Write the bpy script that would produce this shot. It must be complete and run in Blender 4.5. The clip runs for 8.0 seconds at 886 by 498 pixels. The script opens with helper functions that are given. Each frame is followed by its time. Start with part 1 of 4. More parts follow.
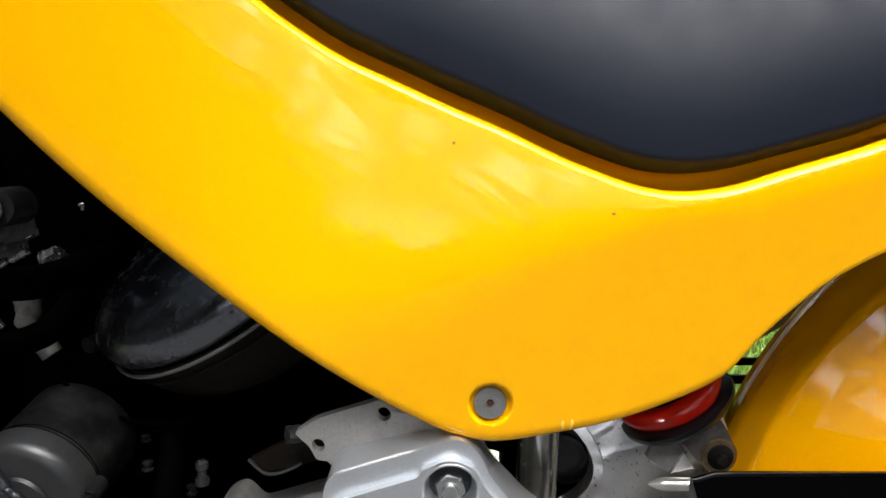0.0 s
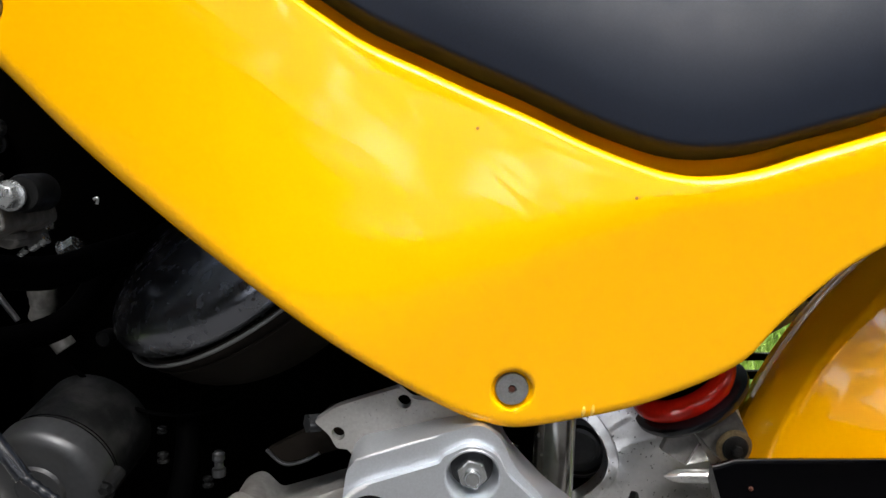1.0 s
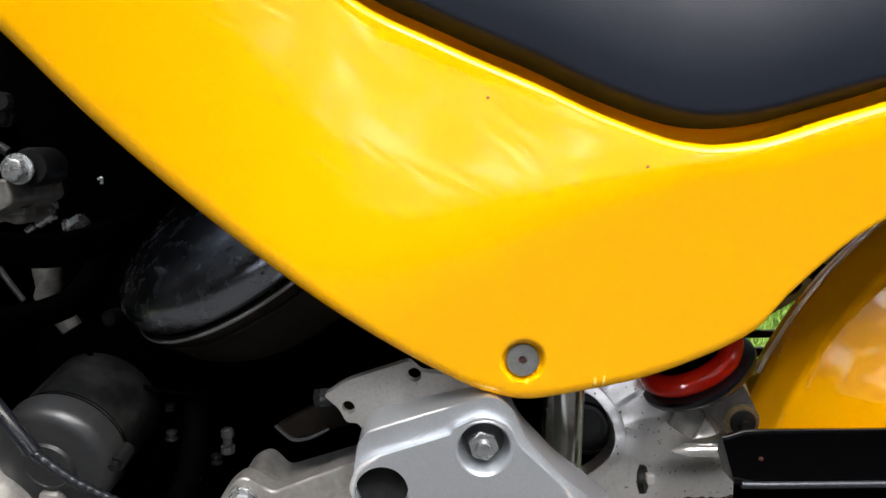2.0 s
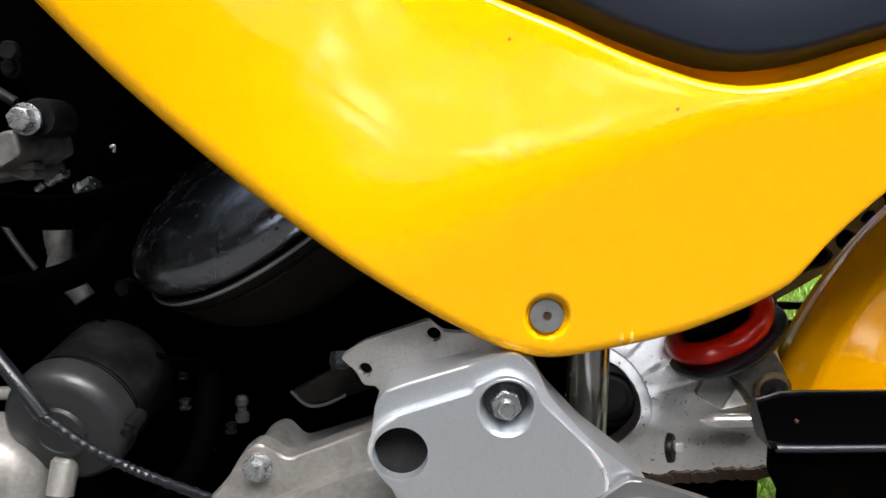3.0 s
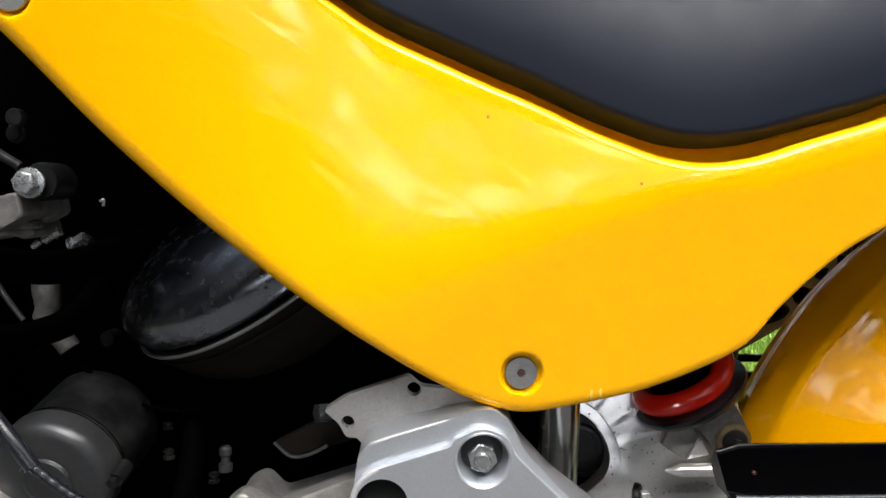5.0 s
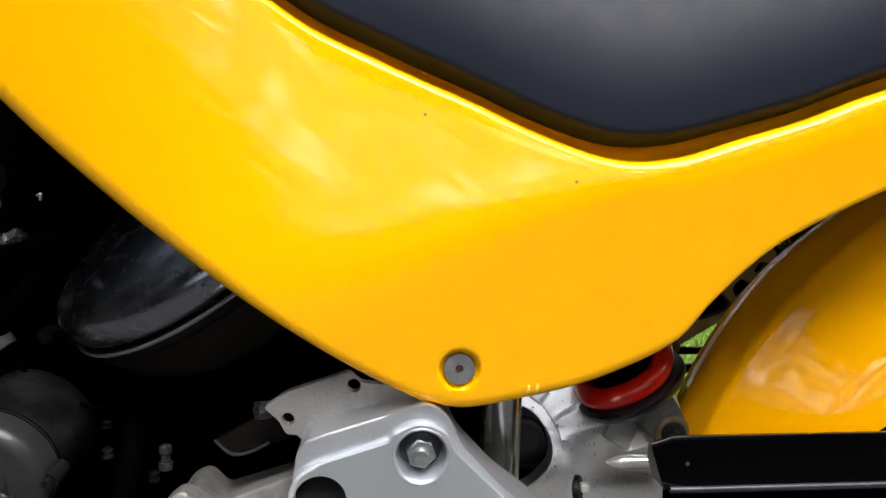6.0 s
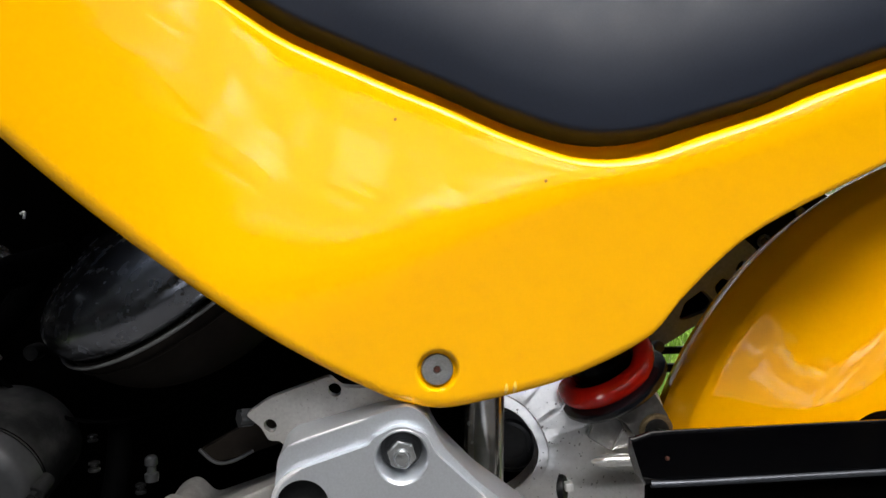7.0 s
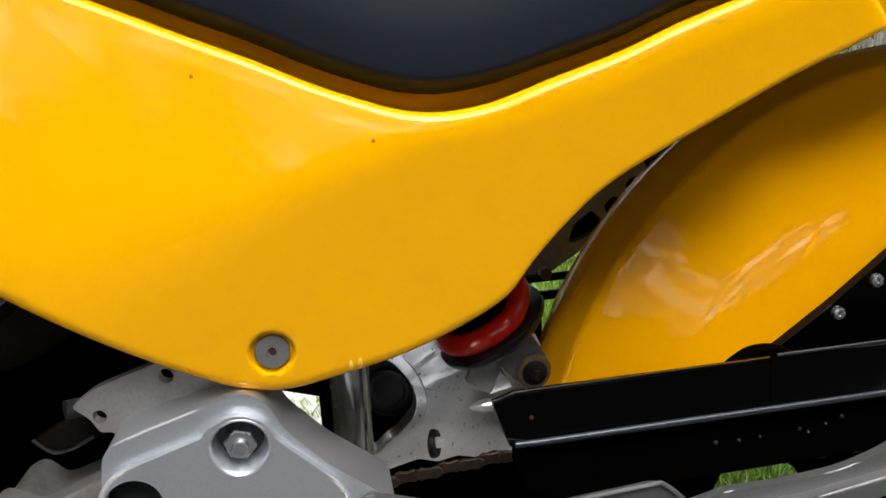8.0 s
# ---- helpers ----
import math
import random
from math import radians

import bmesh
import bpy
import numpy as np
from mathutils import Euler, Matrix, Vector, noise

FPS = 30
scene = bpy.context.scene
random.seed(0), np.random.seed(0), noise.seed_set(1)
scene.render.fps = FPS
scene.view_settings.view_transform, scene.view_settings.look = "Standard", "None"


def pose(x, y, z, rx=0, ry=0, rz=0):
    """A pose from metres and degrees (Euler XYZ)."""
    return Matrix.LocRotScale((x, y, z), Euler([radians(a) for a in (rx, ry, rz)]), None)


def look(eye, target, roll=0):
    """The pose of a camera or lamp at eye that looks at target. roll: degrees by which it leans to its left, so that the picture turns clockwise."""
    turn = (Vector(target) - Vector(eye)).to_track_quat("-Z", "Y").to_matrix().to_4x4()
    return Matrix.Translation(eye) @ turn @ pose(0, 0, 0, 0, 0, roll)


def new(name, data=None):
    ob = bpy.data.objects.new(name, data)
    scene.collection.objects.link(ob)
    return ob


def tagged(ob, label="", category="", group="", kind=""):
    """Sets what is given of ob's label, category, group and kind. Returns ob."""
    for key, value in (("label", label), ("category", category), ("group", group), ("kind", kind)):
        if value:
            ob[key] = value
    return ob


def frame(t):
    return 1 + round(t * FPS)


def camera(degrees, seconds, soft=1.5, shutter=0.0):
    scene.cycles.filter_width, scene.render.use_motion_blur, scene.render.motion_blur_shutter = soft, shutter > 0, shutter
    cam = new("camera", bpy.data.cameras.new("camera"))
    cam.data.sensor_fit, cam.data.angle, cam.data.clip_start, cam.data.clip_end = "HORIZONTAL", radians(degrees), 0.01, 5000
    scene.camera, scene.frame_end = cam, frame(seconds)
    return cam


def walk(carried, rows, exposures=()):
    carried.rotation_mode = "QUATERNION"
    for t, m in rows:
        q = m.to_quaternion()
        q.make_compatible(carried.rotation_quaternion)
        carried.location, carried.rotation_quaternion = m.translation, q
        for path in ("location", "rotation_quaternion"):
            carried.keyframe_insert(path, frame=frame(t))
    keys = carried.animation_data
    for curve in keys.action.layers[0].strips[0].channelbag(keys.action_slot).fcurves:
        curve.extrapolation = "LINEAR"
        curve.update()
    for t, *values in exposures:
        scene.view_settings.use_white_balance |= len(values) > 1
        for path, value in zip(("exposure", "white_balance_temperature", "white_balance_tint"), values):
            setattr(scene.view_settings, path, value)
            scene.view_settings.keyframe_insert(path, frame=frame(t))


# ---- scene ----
cam = camera(60.0, 8.0)
# The bike is laid out in its own axes (x to the rear, y to its far side, z up, screw of the side
# cover at 0, 0, 0.55) and set into the garden by BIKE: estimated size, and a lean chosen for sky reflections.
SCALE, LEAN, SCREW_HEIGHT = 1.35, -8.0, 0.62
BIKE = Matrix.Translation((0, 0, SCREW_HEIGHT)) @ Matrix.Rotation(radians(LEAN), 4, "X") @ Matrix.Scale(SCALE, 4) @ Matrix.Translation((0, 0, -0.55))
TURN = Matrix.Rotation(radians(LEAN), 4, "X")
# seconds, x, y, z, yaw, pitch, roll in the bike's axes
ROWS = [
    (0, -0.0205, -0.3186, 0.6627, 0.00, -8.00, 0.00),
    (0.5, -0.0234, -0.3234, 0.6577, -0.11, -7.21, -0.11),
    (1, -0.0319, -0.3220, 0.6523, -0.31, -7.18, 0.06),
    (1.5, -0.0372, -0.3191, 0.6485, -0.48, -7.43, 0.29),
    (2, -0.0374, -0.3224, 0.6434, -0.50, -7.78, -0.28),
    (3.3, -0.0413, -0.3114, 0.6190, 0.87, -7.67, -0.64),
    (3.5, -0.0424, -0.3153, 0.6263, 0.58, -7.22, -0.29),
    (4, -0.0325, -0.3227, 0.6242, -1.48, -6.09, -0.65),
    (4.5, -0.0362, -0.3246, 0.6269, -1.74, -5.81, -0.84),
    (5, -0.0436, -0.3326, 0.6334, -1.49, -4.79, 0.08),
    (5.2, -0.0341, -0.3337, 0.6327, -2.95, -4.52, 0.33),
    (6.3, -0.0322, -0.3341, 0.6369, -4.51, -5.65, 0.13),
    (6.5, -0.0255, -0.3364, 0.6301, -4.31, -5.43, -0.50),
    (7, -0.0235, -0.3403, 0.6304, -4.57, -4.27, -1.32),
    (7.5, -0.0113, -0.3456, 0.6262, -9.19, -7.15, 0.61),
    (7.6, 0.0000, -0.3382, 0.6242, -9.52, -8.62, 0.86),
    (7.7, 0.0007, -0.3329, 0.6273, -7.52, -6.21, -2.01),
    (7.9, 0.0145, -0.3114, 0.6509, -8.72, -11.84, -2.98),
    (8, 0.0272, -0.3050, 0.6589, -8.66, -13.22, -3.87),
]
walk(cam, [(t, Matrix.Translation(BIKE @ Vector((x, y, z))) @ TURN @ pose(0, 0, 0, 0, 0, yaw) @ pose(0, 0, 0, 90 + pitch, 0, 0) @ pose(0, 0, 0, 0, 0, roll)) for t, x, y, z, yaw, pitch, roll in ROWS],
     [(0.0, 0.99), (1.0, 1.04), (2.0, 1.07), (3.3, 1.25), (4.0, 1.22), (4.5, 1.18), (5.0, 1.12), (6.3, 0.99), (7.0, 0.94), (7.5, 0.81), (8.0, 0.62)])

# ---- light ----
world = bpy.data.worlds.new("sky")
scene.world = world
world.use_nodes = True
wn = world.node_tree.nodes
sky = wn.new("ShaderNodeTexSky")
sky.sky_type, sky.sun_disc = "NISHITA", False
sky.sun_elevation, sky.sun_rotation = radians(63), radians(160)
sky.air_density, sky.dust_density, sky.ozone_density = 0.8, 5.0, 0.6
wn["Background"].inputs["Strength"].default_value = 0.075
# Broken white cloud over the whole sky.
wl = world.node_tree.links
cloud = wn.new("ShaderNodeTexNoise")
cloud.inputs["Scale"].default_value, cloud.inputs["Detail"].default_value, cloud.inputs["Roughness"].default_value, cloud.inputs["Distortion"].default_value = 5.0, 5.0, 0.55, 1.6
layers = wn.new("ShaderNodeMapping")
layers.inputs["Scale"].default_value, layers.inputs["Location"].default_value = (1.0, 1.0, 2.0), (0.45, 0.30, 0.0)
wl.new(wn.new("ShaderNodeTexCoord").outputs["Generated"], layers.inputs["Vector"])
wl.new(layers.outputs["Vector"], cloud.inputs["Vector"])
cover_range = wn.new("ShaderNodeMapRange")
cover_range.interpolation_type = "SMOOTHSTEP"
cover_range.inputs["From Min"].default_value, cover_range.inputs["From Max"].default_value = 0.50, 0.70
wl.new(cloud.outputs["Fac"], cover_range.inputs["Value"])
grey = wn.new("ShaderNodeRGBToBW")
wl.new(sky.outputs[0], grey.inputs[0])
brighter = wn.new("ShaderNodeMath")
brighter.operation = "MULTIPLY"
brighter.inputs[1].default_value = 16.0
wl.new(grey.outputs[0], brighter.inputs[0])
mixed = wn.new("ShaderNodeMix")
mixed.data_type = "RGBA"
wl.new(cover_range.outputs["Result"], mixed.inputs["Factor"])
wl.new(sky.outputs[0], mixed.inputs["A"])
wl.new(brighter.outputs[0], mixed.inputs["B"])
wl.new(mixed.outputs["Result"], wn["Background"].inputs["Color"])
sun = new("sun", bpy.data.lights.new("sun", "SUN"))
sun.data.energy, sun.data.angle, sun.data.color = 1.75, radians(60), (1.0, 0.95, 0.88)
sun.matrix_world = look((0.7, -1.9, 4.0), (0, 0, 0))


# ---- materials ----
def material(name, base, rough=0.5, metal=0.0, grain=0.0, grain_size=200.0, stain=0.0, stain_size=18.0, stain_colour=None, bump=0.0, bump_size=400.0, coat=0.0, rough_var=0.0, specular=0.5, coat_rough=0.03, specks=0.0, speck_size=420.0, wave=0.0):
    """A surface with a fine grain and larger stains in its colour, varied gloss and a fine relief."""
    m = bpy.data.materials.new(name)
    m.use_nodes = True
    n, li = m.node_tree.nodes, m.node_tree.links
    b = n["Principled BSDF"]
    b.inputs["Base Color"].default_value = (*base, 1)
    b.inputs["Roughness"].default_value, b.inputs["Metallic"].default_value = rough, metal
    b.inputs["Coat Weight"].default_value, b.inputs["Coat Roughness"].default_value = coat, coat_rough
    b.inputs["Specular IOR Level"].default_value = specular
    co = n.new("ShaderNodeTexCoord").outputs["Object"]

    def tex(size, detail=4.0):
        t = n.new("ShaderNodeTexNoise")
        t.inputs["Scale"].default_value, t.inputs["Detail"].default_value = size, detail
        li.new(co, t.inputs["Vector"])
        return t.outputs["Fac"]

    def ramp(fac, lo, hi, a, z):
        r = n.new("ShaderNodeMapRange")
        r.inputs["From Min"].default_value, r.inputs["From Max"].default_value = lo, hi
        r.inputs["To Min"].default_value, r.inputs["To Max"].default_value = a, z
        li.new(fac, r.inputs["Value"])
        return r.outputs["Result"]

    colour = None
    if grain:
        mix = n.new("ShaderNodeMix")
        mix.data_type, mix.blend_type = "RGBA", "MULTIPLY"
        mix.inputs["Factor"].default_value = 1.0
        mix.inputs["A"].default_value = (*base, 1)
        grey = n.new("ShaderNodeCombineColor")
        v = ramp(tex(grain_size), 0.3, 0.7, 1 - grain, 1 + grain)
        for k in range(3):
            li.new(v, grey.inputs[k])
        li.new(grey.outputs[0], mix.inputs["B"])
        colour = mix.outputs["Result"]
    if stain:
        mix = n.new("ShaderNodeMix")
        mix.data_type = "RGBA"
        mix.inputs["B"].default_value = (*(stain_colour or [c * 0.4 for c in base]), 1)
        mix.inputs["A"].default_value = (*base, 1)
        if colour:
            li.new(colour, mix.inputs["A"])
        li.new(ramp(tex(stain_size, 6.0), 0.48, 0.72, 0.0, stain), mix.inputs["Factor"])
        colour = mix.outputs["Result"]
    if specks:
        mix = n.new("ShaderNodeMix")
        mix.data_type = "RGBA"
        mix.inputs["A"].default_value = (*base, 1)
        mix.inputs["B"].default_value = (0.03, 0.025, 0.02, 1)
        if colour:
            li.new(colour, mix.inputs["A"])
        li.new(ramp(tex(speck_size, 2.0), 0.67, 0.72, 0.0, specks), mix.inputs["Factor"])
        colour = mix.outputs["Result"]
    if colour:
        li.new(colour, b.inputs["Base Color"])
    if rough_var:
        li.new(ramp(tex(stain_size * 2.3), 0.3, 0.7, max(rough - rough_var, 0.02), rough + rough_var), b.inputs["Roughness"])
    if bump:
        bp = n.new("ShaderNodeBump")
        bp.inputs["Strength"].default_value, bp.inputs["Distance"].default_value = bump, 0.001
        li.new(tex(bump_size, 3.0), bp.inputs["Height"])
        li.new(bp.outputs["Normal"], b.inputs["Normal"])
        if wave:
            mp = n.new("ShaderNodeMapping")
            mp.vector_type = "TEXTURE"
            mp.inputs["Rotation"].default_value = (0, radians(32), 0)
            mp.inputs["Scale"].default_value = (0.055, 0.05, 0.016)
            li.new(co, mp.inputs["Vector"])
            t = n.new("ShaderNodeTexNoise")
            t.inputs["Scale"].default_value, t.inputs["Detail"].default_value, t.inputs["Roughness"].default_value, t.inputs["Distortion"].default_value = 1.0, 2.0, 0.4, 0.5
            li.new(mp.outputs["Vector"], t.inputs["Vector"])
            bw = n.new("ShaderNodeBump")
            bw.inputs["Strength"].default_value, bw.inputs["Distance"].default_value = 1.0, wave
            li.new(t.outputs["Fac"], bw.inputs["Height"])
            li.new(bp.outputs["Normal"], bw.inputs["Normal"])
            li.new(bw.outputs["Normal"], b.inputs["Coat Normal"])
    return m


YELLOW = material("yellow_paint", (0.98, 0.476, 0.0005), 0.5, 0, specular=0.0, grain=0.012, grain_size=500, stain=0.05, stain_size=9, coat=0.66, bump=0.014, bump_size=30, coat_rough=0.085, wave=0.00032)
YELLOW_GLOSS = material("polished_yellow_paint", (0.88, 0.385, 0.0005), 0.5, 0, specular=0.0, grain=0.012, grain_size=500, stain=0.06, stain_size=9, coat=0.52, bump=0.012, bump_size=60, coat_rough=0.05)
SEAT = material("black_vinyl", (0.0042, 0.0080, 0.0180), 0.56, 0, specular=0.28, grain=0.15, grain_size=700, bump=0.08, bump_size=1800, rough_var=0.05)
ALU = material("cast_aluminium", (0.67, 0.71, 0.76), 0.31, 0.84, grain=0.05, grain_size=700, bump=0.05, bump_size=1300, rough_var=0.02)
# Lighter alloy for the highlights painted along the bracket's edges.
EDGESHINE = material("edge_highlight_alloy", (0.80, 0.81, 0.84), 0.30, 0.6, grain=0.1, grain_size=300, rough_var=0.05)
ALLOY = material("satin_hanger_alloy", (0.20, 0.203, 0.21), 0.5, 0.80, grain=0.05, grain_size=500, stain=0.0, stain_size=30, bump=0.04, bump_size=1400, rough_var=0.03)
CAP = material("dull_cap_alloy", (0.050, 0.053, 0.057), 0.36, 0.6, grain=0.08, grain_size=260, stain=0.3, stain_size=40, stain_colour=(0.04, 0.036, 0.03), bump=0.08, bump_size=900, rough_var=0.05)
ALU_DIRTY = material("grimy_aluminium", (0.31, 0.303, 0.292), 0.42, 0.5, grain=0.12, grain_size=260, stain=0.45, stain_size=30, stain_colour=(0.06, 0.05, 0.04), bump=0.2, bump_size=700, rough_var=0.1)
POLISHED = material("polished_aluminium", specks=0.8, speck_size=330, base=(0.97, 0.97, 0.965), rough=0.30, metal=0.76, grain=0.05, grain_size=300, stain=0.16, stain_size=34, stain_colour=(0.30, 0.27, 0.23), bump=0.03, bump_size=300, rough_var=0.02)
STEEL = material("zinc_steel", (0.36, 0.375, 0.385), 0.28, 0.75, grain=0.05, grain_size=500, stain=0.02, stain_size=120, stain_colour=(0.16, 0.10, 0.06), bump=0.1, bump_size=900, rough_var=0.1)
CHROME = material("chrome_tube", (0.50, 0.49, 0.47), 0.2, 0.9, grain=0.05, grain_size=300, stain=0.5, stain_size=50, stain_colour=(0.14, 0.11, 0.07), rough_var=0.08)
CHIPPED = material("chipped_paint", (0.45, 0.17, 0.02), 0.7, 0, grain=0.2, grain_size=900)
PALEGLINT = material("pale_glint_paint", (0.96, 0.58, 0.07), 0.6, 0, grain=0.1, grain_size=900)
GRIMY = material("oil_stained_alloy", (0.17, 0.167, 0.16), 0.48, 0.5, grain=0.25, grain_size=160, stain=0.6, stain_size=55, stain_colour=(0.015, 0.013, 0.011), bump=0.3, bump_size=500, rough_var=0.1)
RUST = material("rusty_socket", (0.05, 0.013, 0.006), 0.8, 0.2, grain=0.3, grain_size=900)
# Dark brown metal; on the exhaust box it paints the lower shell's shade.
DIMMETAL = material("dim_brown_metal", (0.011, 0.0092, 0.0078), 0.5, 0.0, grain=0.2, grain_size=240, stain=0.5, stain_size=40, stain_colour=(0.005, 0.004, 0.003), bump=0.1, bump_size=800, specular=0.03)
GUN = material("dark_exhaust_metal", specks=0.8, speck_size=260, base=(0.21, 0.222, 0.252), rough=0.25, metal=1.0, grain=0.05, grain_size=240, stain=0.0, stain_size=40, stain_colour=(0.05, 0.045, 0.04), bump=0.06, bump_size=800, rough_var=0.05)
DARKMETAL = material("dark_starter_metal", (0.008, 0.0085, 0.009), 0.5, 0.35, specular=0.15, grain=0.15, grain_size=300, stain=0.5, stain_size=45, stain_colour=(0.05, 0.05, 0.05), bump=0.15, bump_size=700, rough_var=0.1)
FOLDSHINE = material("fold_highlight_metal", (0.05, 0.056, 0.068), 0.34, 0.7, specular=0.6, grain=0.15, grain_size=300)
BLACKMETAL = material("black_enamel", (0.0006, 0.0006, 0.0009), 0.2, 0, specular=0.09, grain=0.1, grain_size=400, stain=0.3, stain_size=35, stain_colour=(0.003, 0.0025, 0.002), bump=0.02, bump_size=300, rough_var=0.05)
# Near-black that stands for deep shade inside the bike.
SHADEBLACK = material("shade_black", (0.0005, 0.0005, 0.00045), 0.7, 0, grain=0.2, grain_size=200, stain=0.4, stain_size=40, stain_colour=(0.002, 0.0012, 0.0008), specular=0.01)
SCREW = material("grey_screw_steel", (0.29, 0.30, 0.305), 0.36, 0.7, grain=0.12, grain_size=900, stain=0.25, stain_size=220, stain_colour=(0.10, 0.095, 0.08), bump=0.1, bump_size=1200)
NUT = material("bright_zinc", (0.52, 0.545, 0.56), 0.24, 0.9, grain=0.04, grain_size=500, stain=0.25, stain_size=160, stain_colour=(0.18, 0.17, 0.15), rough_var=0.04)
LUG = material("dusty_lug_alloy", (0.40, 0.395, 0.385), 0.46, 0.55, grain=0.08, grain_size=420, stain=0.25, stain_size=40, stain_colour=(0.16, 0.15, 0.14), specks=0.5, speck_size=620, bump=0.08, bump_size=900)
BRASS = material("tarnished_washer", (0.20, 0.15, 0.08), 0.45, 0.6, grain=0.2, grain_size=500, stain=0.5, stain_size=160, stain_colour=(0.05, 0.035, 0.02))
CABLE = material("cable_sleeve", (0.010, 0.012, 0.016), 0.25, 0, grain=0.15, grain_size=600, bump=0.1, bump_size=900)
RIB = material("grey_ribbed_plastic", (0.22, 0.225, 0.23), 0.4, 0, grain=0.15, grain_size=300, bump=0.1, bump_size=1200)
RUBBER = material("black_rubber", (0.0007, 0.0007, 0.0008), 0.7, 0, specular=0.01, grain=0.15, grain_size=600, bump=0.1, bump_size=900)
PLASTIC = material("grey_black_plastic", (0.055, 0.057, 0.060), 0.45, 0, grain=0.15, grain_size=300, bump=0.1, bump_size=1200)
RED = material("red_spring_paint", (0.72, 0.014, 0.004), 0.25, 0, grain=0.06, grain_size=300, stain=0.15, stain_size=60, coat=0.3)
CHAIN = material("oily_chain", (0.040, 0.026, 0.018), 0.5, 0.5, grain=0.3, grain_size=300, stain=0.5, stain_size=80)
SOIL = material("lawn_soil", (0.075, 0.115, 0.025), 0.95, 0, grain=0.3, grain_size=60, stain=0.5, stain_size=6, stain_colour=(0.06, 0.10, 0.02), bump=0.5, bump_size=90)
GRAVEL = material("pale_gravel", (0.24, 0.24, 0.235), 0.9, 0, grain=0.3, grain_size=90, stain=0.3, stain_size=12, bump=0.8, bump_size=120)
CONCRETE = material("grey_concrete", (0.075, 0.075, 0.074), 0.9, 0, grain=0.15, grain_size=90, stain=0.35, stain_size=3, bump=0.4, bump_size=120)
SLATE = material("dark_slate", (0.04, 0.042, 0.045), 0.7, 0, grain=0.2, grain_size=60, stain=0.3, stain_size=8, bump=0.3, bump_size=120)
BARK = material("tree_bark", (0.06, 0.045, 0.035), 0.9, 0, grain=0.3, grain_size=30, stain=0.4, stain_size=6, bump=0.6, bump_size=40)
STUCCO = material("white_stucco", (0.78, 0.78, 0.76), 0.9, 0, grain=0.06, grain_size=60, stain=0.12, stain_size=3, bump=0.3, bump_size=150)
HEDGE = material("hedge_leaf", (0.046, 0.054, 0.026), 0.6, 0, grain=0.4, grain_size=40, stain=0.5, stain_size=6)
GRASS = material("grass_blade", (0.21, 0.37, 0.045), 0.55, 0, grain=0.3, grain_size=30, stain=0.5, stain_size=5, stain_colour=(0.30, 0.34, 0.10))
LAVENDER = material("lavender_flower", (0.33, 0.305, 0.43), 0.8, 0, grain=0.3, grain_size=60)
STALK = material("grey_green_stalk", (0.34, 0.35, 0.28), 0.8, 0, grain=0.3, grain_size=60)
REDFLOWER = material("red_flower", (0.50, 0.10, 0.09), 0.7, 0, grain=0.2, grain_size=60)


# ---- building helpers ----
def part(name, bm, mat, parent, label="", sharp=40.0, place=True):
    """Link a bmesh as one mesh object under a thing or a part; place: it is drawn in the bike's axes."""
    if place:
        bm.transform(BIKE)
    bmesh.ops.recalc_face_normals(bm, faces=bm.faces)
    me = bpy.data.meshes.new(name)
    bm.to_mesh(me)
    bm.free()
    me.materials.append(mat)
    me.polygons.foreach_set("use_smooth", [True] * len(me.polygons))
    me.set_sharp_from_angle(angle=radians(sharp))
    ob = new(name, me)
    if place and len(me.polygons) < 4000:
        flat_faces = ob.modifiers.new("flat_faces", "WEIGHTED_NORMAL")
        flat_faces.keep_sharp, flat_faces.weight = True, 80
    if parent is not None:
        ob.parent = parent
        base = parent
        shift = Matrix.Identity(4)
        while base is not None:
            shift = base.matrix_basis.inverted() @ shift if base.parent is None else shift
            base = base.parent
        ob.matrix_parent_inverse = shift if parent.parent is None else Matrix.Identity(4)
    if label:
        tagged(ob, label)
    return ob


def joined(*bms):
    """Several bmeshes as one."""
    out = bms[0]
    for b in bms[1:]:
        me = bpy.data.meshes.new("joint")
        b.to_mesh(me)
        b.free()
        out.from_mesh(me)
        bpy.data.meshes.remove(me)
    return out


def spline(pts, n=8, closed=False):
    """Points of a smooth curve through the given ones."""
    p = [Vector(q) for q in pts]
    out, m = [], len(p)
    for i in range(m if closed else m - 1):
        a, b, c, d = (p[(i + k) % m] if closed else p[min(max(i + k, 0), m - 1)] for k in (-1, 0, 1, 2))
        for j in range(n):
            t = j / n
            out.append(0.5 * (2 * b + (c - a) * t + (2 * a - 5 * b + 4 * c - d) * t * t + (3 * b - a - 3 * c + d) * t ** 3))
    return out if closed else out + [p[-1]]


def rounded(pts, r, seg=5):
    """A closed outline with rounded corners; a point may carry its own radius."""
    out, m = [], len(pts)
    for i in range(m):
        a, b, c = (Vector(pts[(i + k) % m][:2]) for k in (-1, 0, 1))
        rad = pts[i][2] if len(pts[i]) > 2 else r
        u, v = a - b, c - b
        cut = min(rad, 0.45 * u.length, 0.45 * v.length)
        s, e = b + u.normalized() * cut, b + v.normalized() * cut
        for j in range(seg + 1):
            t = j / seg
            out.append((1 - t) ** 2 * s + 2 * t * (1 - t) * b + t * t * e)
    return out


def circle(cx, cz, r, n=28):
    return [Vector((cx + r * math.cos(2 * math.pi * i / n), cz + r * math.sin(2 * math.pi * i / n))) for i in range(n)]


